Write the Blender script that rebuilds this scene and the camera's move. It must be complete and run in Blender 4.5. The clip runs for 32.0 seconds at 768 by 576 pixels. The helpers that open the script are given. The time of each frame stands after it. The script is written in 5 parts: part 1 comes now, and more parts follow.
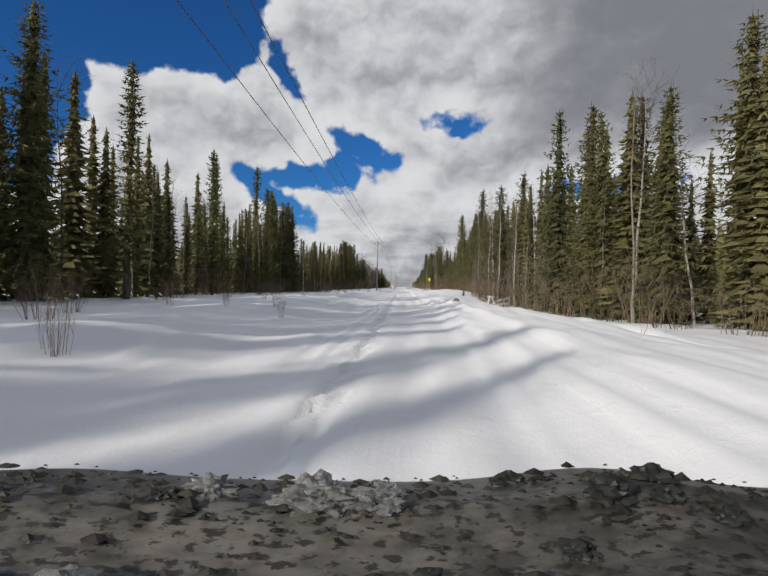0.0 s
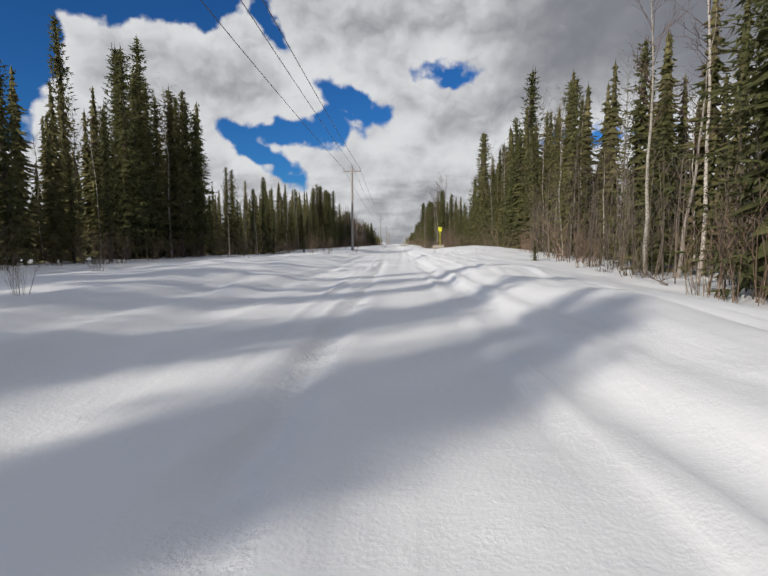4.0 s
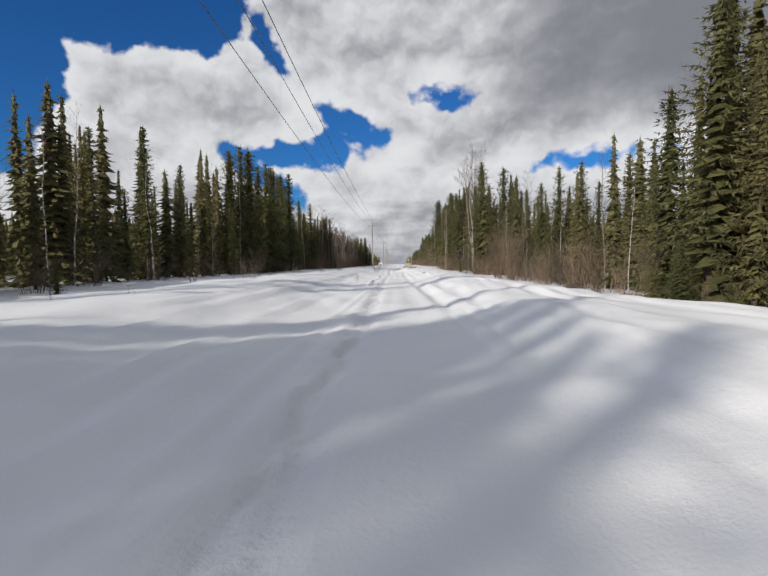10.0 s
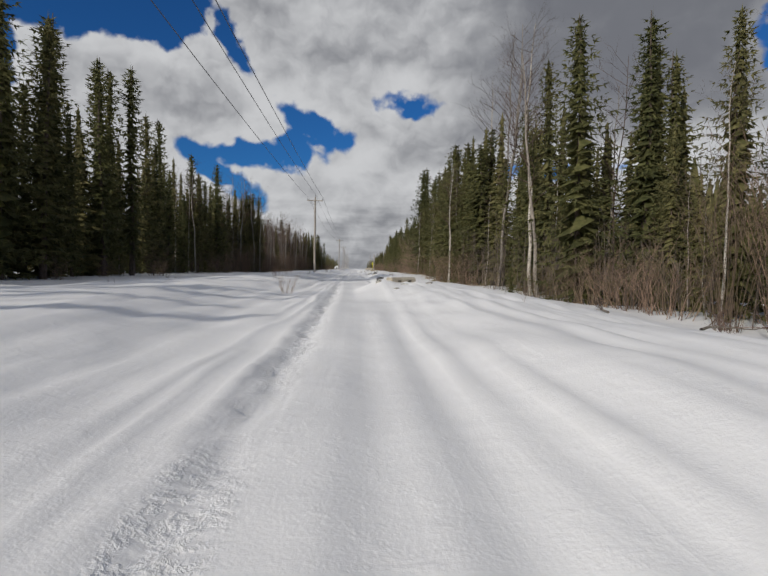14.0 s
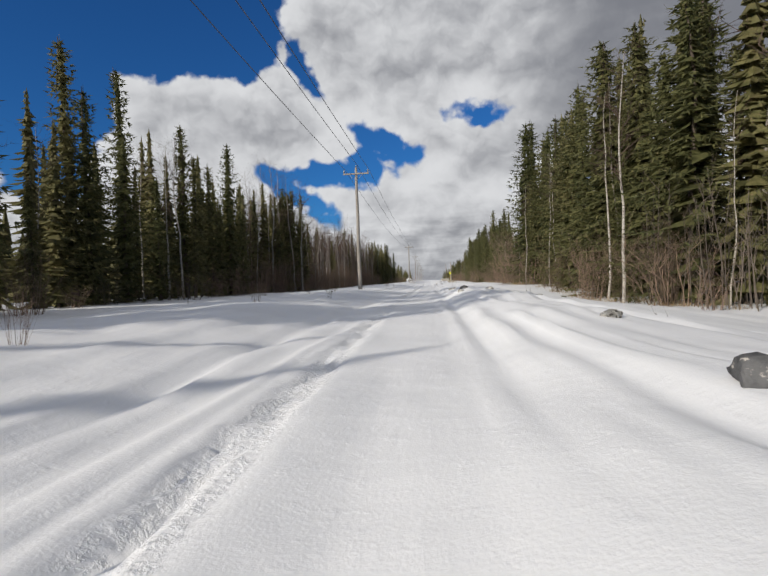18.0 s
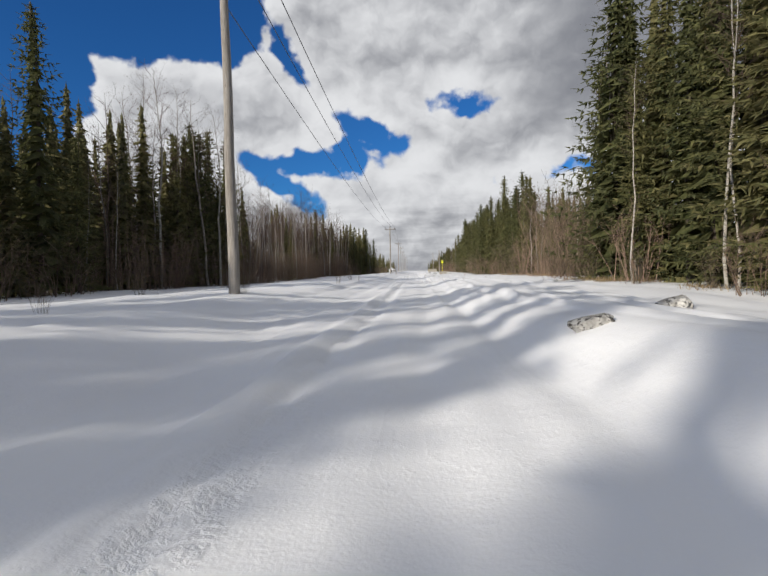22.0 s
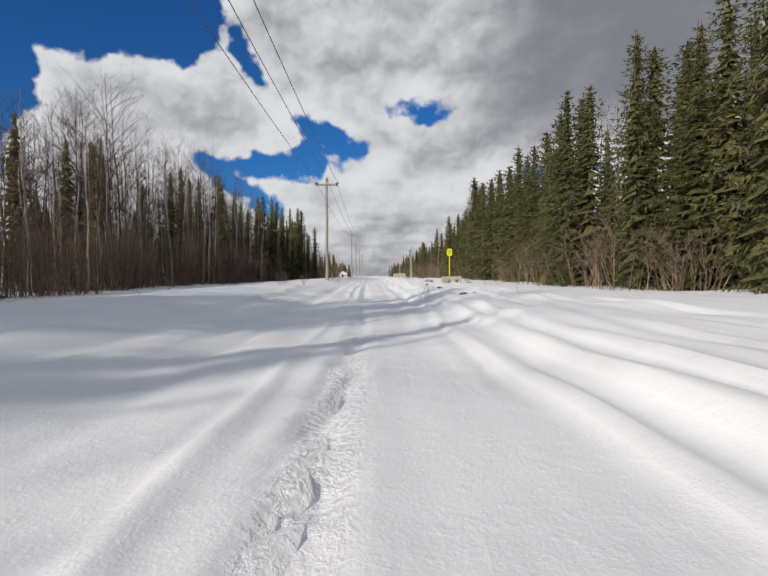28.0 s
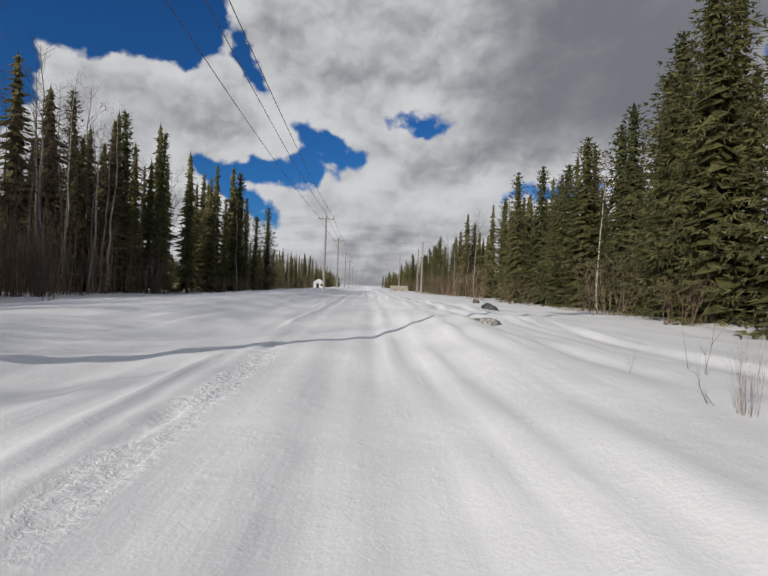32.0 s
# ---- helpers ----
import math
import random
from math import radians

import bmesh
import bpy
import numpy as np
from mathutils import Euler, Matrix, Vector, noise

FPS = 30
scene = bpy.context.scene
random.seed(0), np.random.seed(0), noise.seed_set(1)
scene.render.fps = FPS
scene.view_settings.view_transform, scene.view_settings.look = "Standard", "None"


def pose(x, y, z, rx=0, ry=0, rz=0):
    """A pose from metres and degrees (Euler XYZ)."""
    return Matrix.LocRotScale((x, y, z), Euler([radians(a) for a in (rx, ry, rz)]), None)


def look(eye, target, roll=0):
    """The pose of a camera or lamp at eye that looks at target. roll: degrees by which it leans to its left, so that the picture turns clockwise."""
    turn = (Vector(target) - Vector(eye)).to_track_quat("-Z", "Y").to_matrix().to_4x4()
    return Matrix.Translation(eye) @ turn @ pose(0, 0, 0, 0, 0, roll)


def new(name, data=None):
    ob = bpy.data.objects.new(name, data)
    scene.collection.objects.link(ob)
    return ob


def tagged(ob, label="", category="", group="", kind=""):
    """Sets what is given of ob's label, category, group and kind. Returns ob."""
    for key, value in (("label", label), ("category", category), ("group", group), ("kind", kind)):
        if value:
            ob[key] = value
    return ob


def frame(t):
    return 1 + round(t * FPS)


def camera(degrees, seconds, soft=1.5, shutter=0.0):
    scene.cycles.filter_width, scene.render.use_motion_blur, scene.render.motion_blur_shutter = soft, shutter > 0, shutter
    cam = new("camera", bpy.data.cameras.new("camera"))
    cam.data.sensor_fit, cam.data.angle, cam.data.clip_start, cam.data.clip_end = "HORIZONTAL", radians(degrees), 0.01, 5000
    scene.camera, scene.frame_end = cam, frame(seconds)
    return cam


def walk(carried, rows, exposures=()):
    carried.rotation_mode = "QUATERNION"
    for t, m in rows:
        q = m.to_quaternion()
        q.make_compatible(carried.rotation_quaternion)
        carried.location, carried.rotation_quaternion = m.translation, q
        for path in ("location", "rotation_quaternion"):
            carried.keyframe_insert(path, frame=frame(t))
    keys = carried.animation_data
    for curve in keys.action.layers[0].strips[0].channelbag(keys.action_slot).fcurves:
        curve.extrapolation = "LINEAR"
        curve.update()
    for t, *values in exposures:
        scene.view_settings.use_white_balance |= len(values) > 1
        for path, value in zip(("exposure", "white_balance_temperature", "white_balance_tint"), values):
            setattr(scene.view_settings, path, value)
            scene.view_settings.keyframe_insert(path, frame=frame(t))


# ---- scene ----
cam = camera(76.2, 32.0, soft=1.6)
# seconds, x, y, z, pitch, roll, yaw
PATH = [
    (0, 0.07, 0.00, 1.16, -0.14, -1.02, 2.13), (0.5, 0.09, 4.31, 1.17, -0.81, -2.76, 0.75),
    (1, 0.10, 8.66, 1.18, -2.07, -3.95, -0.18), (1.5, 0.10, 13.11, 1.18, -4.80, -0.79, 1.22),
    (2, 0.10, 17.75, 1.18, -5.44, -1.03, 0.91), (2.5, 0.10, 22.68, 1.17, -2.93, -2.65, -0.04),
    (3, 0.09, 27.96, 1.16, -2.15, -0.64, -0.50), (3.5, 0.08, 33.54, 1.14, -3.56, 1.29, -0.73),
    (4, 0.07, 39.25, 1.12, -5.13, 0.24, 1.25), (4.5, 0.07, 45.04, 1.10, -3.62, -0.53, -0.04),
    (5, 0.07, 50.88, 1.08, -3.35, 0.38, 0.18), (5.5, 0.08, 56.69, 1.05, -3.09, 1.42, 0.40),
    (6, 0.11, 62.38, 1.01, -2.83, 2.46, 0.62), (6.5, 0.13, 67.87, 0.97, -2.74, 3.21, 0.73),
    (7, 0.15, 73.07, 0.93, -2.86, 3.23, 0.12), (7.5, 0.17, 78.52, 0.92, -2.12, 5.07, 0.80),
    (8, 0.18, 84.06, 0.93, -2.45, 2.88, -0.84), (8.5, 0.12, 89.47, 0.97, -1.48, 1.35, 1.32),
    (9, 0.06, 95.08, 1.02, -1.93, -0.05, 1.94), (9.5, 0.01, 100.87, 1.05, -2.89, -0.82, 0.78),
    (10, -0.03, 106.82, 1.08, -2.76, 0.61, 1.23), (10.5, -0.04, 112.90, 1.10, -4.32, -0.46, 0.92),
    (11, -0.03, 119.09, 1.10, -6.74, -2.85, -0.05), (11.5, -0.01, 125.32, 1.10, -4.74, -0.58, -2.02),
    (12, 0.03, 131.51, 1.09, -1.96, 4.83, -2.67), (12.5, 0.07, 137.58, 1.09, -1.16, 6.24, -3.03),
    (13, 0.12, 143.44, 1.09, -2.48, 0.06, -5.24), (13.5, 0.16, 148.97, 1.09, -2.67, 0.99, -3.51),
    (14, 0.20, 154.13, 1.08, -2.17, -1.35, -3.50), (14.5, 0.27, 158.89, 1.07, -1.67, -3.69, -3.50),
    (15, 0.35, 163.20, 1.05, -1.16, -6.04, -3.50), (15.5, 0.44, 167.03, 1.02, -0.90, -8.33, -3.58),
    (16, 0.54, 170.33, 1.00, -0.71, -12.16, -1.59), (16.5, 0.65, 172.95, 0.95, -3.35, -2.99, 0.45),
    (17, 0.76, 175.06, 1.03, 2.78, 7.40, 4.34), (17.5, 0.74, 177.40, 1.09, -2.34, 10.55, 4.87),
    (18, 0.63, 179.92, 1.12, -0.78, 1.55, 5.30), (18.5, 0.47, 182.53, 1.13, -1.06, -0.55, 4.40),
    (19, 0.26, 185.14, 1.14, -0.15, -1.63, 2.91), (19.5, 0.06, 187.80, 1.14, -0.27, -2.57, 5.35),
    (20, -0.09, 190.67, 1.15, -0.92, -5.82, 5.03), (20.5, -0.14, 193.92, 1.16, -0.12, -6.05, 2.12),
    (21, -0.06, 197.44, 1.18, -1.93, -2.48, -1.81), (21.5, 0.08, 201.27, 1.17, -2.34, -1.57, -1.29),
    (22, 0.21, 205.64, 1.10, -1.96, 1.00, 3.44), (22.5, 0.21, 209.75, 1.10, -2.18, 0.37, 5.33),
    (23, 0.14, 213.76, 1.21, -1.95, 2.76, 2.80), (23.5, 0.05, 217.49, 1.25, -0.66, 2.13, 3.30),
    (24, -0.04, 221.18, 1.26, -0.79, 2.63, 5.42), (24.5, -0.13, 225.08, 1.25, -1.44, -0.92, 3.75),
    (25, -0.18, 229.24, 1.24, -1.02, -3.85, 1.72), (25.5, -0.20, 233.72, 1.22, -1.29, -0.68, 0.83),
    (26, -0.21, 238.51, 1.19, -2.26, 1.37, 0.14), (26.5, -0.20, 243.55, 1.15, -1.99, 1.56, 0.46),
    (27, -0.20, 248.78, 1.10, -1.82, 1.39, -0.29), (27.5, -0.21, 254.24, 1.03, -1.61, 0.87, -0.86),
    (28, -0.23, 259.94, 0.95, -1.40, 0.35, -1.44), (28.5, -0.27, 265.93, 0.87, -1.60, -0.54, -2.60),
    (29, -0.33, 272.23, 0.81, -0.33, -0.39, 1.28), (29.5, -0.38, 278.36, 0.79, -0.64, -3.67, -1.33),
    (30, -0.31, 284.01, 0.84, -0.70, 0.49, -0.73), (30.5, -0.03, 288.17, 0.96, 1.40, 3.38, 0.07),
    (31, 0.29, 292.32, 1.12, 0.84, 0.50, 0.53), (31.5, 0.57, 297.61, 1.29, 0.02, 0.97, -1.94),
    (32, 0.79, 302.74, 1.41, -0.20, -2.10, -2.32),
]
walk(cam, [(t, pose(x, y, z, 90 + pitch, roll, yaw)) for t, x, y, z, pitch, roll, yaw in PATH],
     [(0.0, -0.25), (1.0, -0.15), (2.0, -0.38), (3.0, -0.2), (4.0, -0.25), (7.0, -0.27), (8.0, -0.42), (9.0, -0.45), (10.0, -0.15), (11.0, -0.45), (12.0, -0.45), (13.0, -0.5), (16.0, -0.55),
      (17.0, -0.52), (18.0, -0.25), (19.0, -0.42), (20.0, -0.35), (21.0, -0.35), (22.0, -0.12), (23.0, -0.15), (24.0, -0.25), (25.0, -0.42), (26.0, -0.25), (29.0, -0.2), (30.0, -0.33), (32.0, -0.45)])

# ---------------------------------------------------------------- light
SUN_UP = 22.5
SUN_TO = Vector((-0.66, -0.75, 0.0)).normalized() * math.cos(radians(SUN_UP)) + Vector((0, 0, math.sin(radians(SUN_UP))))
sun = new("sun", bpy.data.lights.new("sun", "SUN"))
sun.data.energy, sun.data.angle, sun.data.color = 4.6, radians(0.55), (1.0, 0.925, 0.81)
sun.matrix_world = look((-60, -60, 60), Vector((-60, -60, 60)) - SUN_TO)


class Nodes:
    """Short writing for node trees."""

    def __init__(self, tree):
        self.tree = tree
        tree.nodes.clear()

    def add(self, kind, **inputs):
        n = self.tree.nodes.new(kind)
        for key, value in inputs.items():
            self.put(n, int(key[1:]) if key[0] == "i" and key[1:].isdigit() else key.replace("_", " "), value)
        return n

    def put(self, n, key, value):
        if hasattr(value, "is_output"):
            self.tree.links.new(value, n.inputs[key])
        elif hasattr(value, "outputs"):
            self.tree.links.new(value.outputs[0], n.inputs[key])
        else:
            n.inputs[key].default_value = value

    def math(self, op, a, b=0.0, c=0.0, clamp=False):
        n = self.tree.nodes.new("ShaderNodeMath")
        n.operation, n.use_clamp = op, clamp
        for k, v in enumerate((a, b, c)):
            self.put(n, k, v)
        return n.outputs[0]

    def mix(self, f, a, b):
        n = self.tree.nodes.new("ShaderNodeMix")
        n.data_type = "RGBA"
        for k, v in ((0, f), (6, a), (7, b)):
            self.put(n, k, v)
        return n.outputs[2]

    def noise(self, vec, scale, detail=4.0, rough=0.55):
        n = self.tree.nodes.new("ShaderNodeTexNoise")
        n.inputs["Scale"].default_value, n.inputs["Detail"].default_value = scale, detail
        n.inputs["Roughness"].default_value = rough
        if vec is not None:
            self.put(n, "Vector", vec)
        return n.outputs["Fac"]

    def ramp(self, f, lo, hi):
        n = self.tree.nodes.new("ShaderNodeMapRange")
        n.interpolation_type = "SMOOTHSTEP"
        for k, v in ((0, f), (1, lo), (2, hi)):
            self.put(n, k, v)
        return n.outputs[0]


def build_world():
    """A blue spring sky, broken cumulus drawn as one cloud deck with gaps of blue in it."""
    world = bpy.data.worlds.new("sky")
    scene.world = world
    world.use_nodes = True
    n = Nodes(world.node_tree)
    vec = n.add("ShaderNodeTexCoord").outputs["Generated"]
    sep = n.add("ShaderNodeSeparateXYZ", i0=vec)
    x, y, z = sep.outputs
    az = n.math("MULTIPLY", n.math("ARCTAN2", x, y), 57.2958)
    el = n.math("MULTIPLY", n.math("ARCSINE", z), 57.2958)
    comb = n.add("ShaderNodeCombineXYZ", i0=az, i1=el, i2=0.0)
    def offset(vec_in, by, op="ADD"):
        m = n.add("ShaderNodeVectorMath", i0=vec_in, i1=by)
        m.operation = op
        return m.outputs[0]

    def warp(vec_in, size, by):
        """Bends the place by noise of that size, so that no cell stays regular."""
        t = n.tree.nodes.new("ShaderNodeTexNoise")
        t.inputs["Scale"].default_value, t.inputs["Detail"].default_value = size, 5.0
        n.put(t, "Vector", vec_in)
        return offset(vec_in, offset(offset(t.outputs["Color"], (0.5, 0.5, 0.5), "SUBTRACT"), (by, by * 0.8, 0.0), "MULTIPLY"))

    def billow(vec_in):
        """Heaped round puffs at four sizes, about 0 to 1."""
        total = None
        for size, share in ((0.10, 0.50), (0.24, 0.31), (0.62, 0.14), (1.7, 0.05)):
            v = n.tree.nodes.new("ShaderNodeTexVoronoi")
            v.voronoi_dimensions, v.feature = "2D", "SMOOTH_F1"
            v.inputs["Scale"].default_value, v.inputs["Smoothness"].default_value = size, 0.55
            n.put(v, "Vector", vec_in)
            p = n.math("MULTIPLY", n.math("SUBTRACT", 1.0, v.outputs["Distance"]), share)
            total = p if total is None else n.math("ADD", total, p)
        return total

    place = offset(warp(comb.outputs[0], 0.25, 4.0), (1.0, 1.3, 1.0), "MULTIPLY")
    heap = billow(place)
    ms = n.add("ShaderNodeSeparateXYZ", i0=warp(warp(comb.outputs[0], 0.28, 2.2), 1.1, 0.9))
    u, v = ms.outputs[0], ms.outputs[1]

    def oval(a0, e0, w, h, tilt):
        """How far outside an oval a place lies, in degrees."""
        c, s = math.cos(radians(tilt)), math.sin(radians(tilt))
        du, dv = n.math("SUBTRACT", u, a0), n.math("SUBTRACT", v, e0)
        p = n.math("DIVIDE", n.math("ADD", n.math("MULTIPLY", du, c), n.math("MULTIPLY", dv, s)), w)
        q = n.math("DIVIDE", n.math("SUBTRACT", n.math("MULTIPLY", dv, c), n.math("MULTIPLY", du, s)), h)
        d = n.math("SQRT", n.math("ADD", n.math("MULTIPLY", p, p), n.math("MULTIPLY", q, q)))
        return n.math("MULTIPLY", n.math("SUBTRACT", d, 1.0), min(w, h))

    # blue gaps: azimuth, elevation, half width, half height, tilt in degrees
    gaps = [(5.9, 18.25, 3.2, 1.4, -3), (-4.9, 15.55, 3.9, 1.75, -20), (-7.0, 13.4, 2.4, 2.4, 0), (-11.2, 12.35, 6.0, 1.35, 4), (-14.8, 9.8, 5.0, 1.4, -33),
            (-32, 34.7, 18, 14.0, 0), (-21.5, 26.8, 5.2, 5.4, 0), (-20.6, 22.4, 1.2, 1.2, 0), (-14.6, 24.2, 2.6, 0.9, -62), (-39.8, 22, 6.4, 13, 0),
            (21.5, 10.8, 5.5, 0.75, 3), (43, 20.5, 3.4, 3.2, 0),
            (64, 20, 14, 6, 10), (-75, 25, 22, 9, 0), (130, 35, 35, 12, 15), (-140, 30, 45, 16, -10)]
    blue = None
    for gap in gaps:
        d = oval(*gap)
        blue = d if blue is None else n.math("SMOOTH_MIN", blue, d, 0.5)
    blue = n.math("MULTIPLY_ADD", n.math("SUBTRACT", heap, 0.60), 2.2, blue)
    puffs = n.tree.nodes.new("ShaderNodeTexVoronoi")
    puffs.voronoi_dimensions, puffs.feature = "2D", "SMOOTH_F1"
    puffs.inputs["Scale"].default_value, puffs.inputs["Smoothness"].default_value = 0.55, 0.35
    n.put(puffs, "Vector", offset(warp(comb.outputs[0], 0.9, 0.9), (1.0, 1.15, 1.0), "MULTIPLY"))
    blue = n.math("MULTIPLY_ADD", n.math("SUBTRACT", 0.45, puffs.outputs["Distance"]), 0.95, blue)
    mask = n.ramp(blue, -0.38, 0.34)
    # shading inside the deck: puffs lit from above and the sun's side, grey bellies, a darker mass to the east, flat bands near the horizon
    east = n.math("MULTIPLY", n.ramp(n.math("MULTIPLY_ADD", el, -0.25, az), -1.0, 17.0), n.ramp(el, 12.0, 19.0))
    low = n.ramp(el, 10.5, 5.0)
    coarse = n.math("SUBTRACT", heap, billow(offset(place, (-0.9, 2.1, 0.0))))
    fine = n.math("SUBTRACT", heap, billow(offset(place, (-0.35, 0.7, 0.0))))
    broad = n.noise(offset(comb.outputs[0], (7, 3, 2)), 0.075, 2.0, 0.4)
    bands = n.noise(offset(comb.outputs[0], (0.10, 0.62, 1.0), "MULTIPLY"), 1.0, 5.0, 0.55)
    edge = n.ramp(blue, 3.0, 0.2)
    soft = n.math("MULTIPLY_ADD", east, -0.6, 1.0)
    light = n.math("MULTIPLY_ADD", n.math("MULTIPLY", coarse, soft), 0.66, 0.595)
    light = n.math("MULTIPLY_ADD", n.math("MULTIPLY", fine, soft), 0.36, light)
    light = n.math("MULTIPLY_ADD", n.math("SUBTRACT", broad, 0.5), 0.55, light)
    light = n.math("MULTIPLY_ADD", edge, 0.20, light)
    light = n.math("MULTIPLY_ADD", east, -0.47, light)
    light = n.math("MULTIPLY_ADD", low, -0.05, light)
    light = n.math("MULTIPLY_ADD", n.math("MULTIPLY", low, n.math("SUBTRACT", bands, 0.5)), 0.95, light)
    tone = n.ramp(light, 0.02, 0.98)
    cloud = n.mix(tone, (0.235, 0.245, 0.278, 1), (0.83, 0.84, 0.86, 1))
    sky = n.tree.nodes.new("ShaderNodeTexSky")
    sky.sky_type, sky.sun_disc = "NISHITA", False
    sky.sun_elevation, sky.sun_rotation = radians(SUN_UP), math.atan2(SUN_TO.x, SUN_TO.y)
    sky.air_density, sky.dust_density, sky.ozone_density = 1.0, 0.3, 2.0
    deep = n.add("ShaderNodeVectorMath", i0=sky.outputs[0], i1=(0.016, 0.052, 0.100))
    deep.operation = "MULTIPLY"
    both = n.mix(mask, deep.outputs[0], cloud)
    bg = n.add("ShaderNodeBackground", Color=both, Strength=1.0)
    out = n.tree.nodes.new("ShaderNodeOutputWorld")
    n.tree.links.new(bg.outputs[0], out.inputs[0])


build_world()


# ---------------------------------------------------------------- materials
def material(name, base, rough=0.7, **more):
    """A node material: two base colours mixed by noise at two sizes, random tint per object, bump."""
    m = bpy.data.materials.new(name)
    m.use_nodes = True
    n = Nodes(m.node_tree)
    coords = n.add("ShaderNodeTexCoord").outputs["Object"]
    if more.get("stretch"):
        s = n.add("ShaderNodeVectorMath", i0=coords, i1=more["stretch"])
        s.operation = "MULTIPLY"
        coords = s.outputs[0]
    scale = more.get("scale", 6.0)
    fine = n.noise(coords, scale, 6.0, 0.6)
    coarse = n.noise(coords, scale * 0.17, 3.0, 0.5)
    f = n.ramp(n.math("MULTIPLY_ADD", fine, 0.6, n.math("MULTIPLY", coarse, 0.4)), more.get("lo", 0.36), more.get("hi", 0.64))
    col = n.mix(f, (*base[0], 1), (*base[1], 1))
    if len(base) > 2:
        spots = n.ramp(n.noise(coords, scale * more.get("spot_scale", 2.5), 4.0, 0.6), *more.get("spots", (0.6, 0.66)))
        col = n.mix(spots, col, (*base[2], 1))
    if more.get("tint"):
        rnd = n.add("ShaderNodeObjectInfo").outputs["Random"]
        hsv = n.add("ShaderNodeHueSaturation", Color=col, Hue=n.math("MULTIPLY_ADD", rnd, -0.04, 0.515),
                    Value=n.math("MULTIPLY_ADD", rnd, more["tint"], 1 - more["tint"] / 2))
        col = hsv.outputs[0]
    if more.get("isle"):
        rnd = n.add("ShaderNodeNewGeometry").outputs["Random Per Island"]
        hsv = n.add("ShaderNodeHueSaturation", Color=col, Value=n.math("MULTIPLY_ADD", rnd, more["isle"], 1 - more["isle"] / 2))
        col = hsv.outputs[0]
    b = n.add("ShaderNodeBsdfPrincipled", Base_Color=col, Roughness=n.math("MULTIPLY_ADD", fine, 0.2, rough - 0.1), Metallic=more.get("metal", 0.0))
    b.inputs["Specular IOR Level"].default_value = more.get("spec", 0.3)
    if more.get("bump"):
        bump = n.add("ShaderNodeBump", Height=fine, Strength=more["bump"], Distance=more.get("depth", 0.02))
        n.put(b, "Normal", bump.outputs[0])
    out = n.tree.nodes.new("ShaderNodeOutputMaterial")
    shader = b.outputs[0]
    if more.get("through"):
        t = n.add("ShaderNodeBsdfTranslucent", Color=col)
        mx = n.add("ShaderNodeMixShader", i0=more["through"], i1=b.outputs[0], i2=t.outputs[0])
        shader = mx.outputs[0]
    n.tree.links.new(shader, out.inputs[0])
    return m


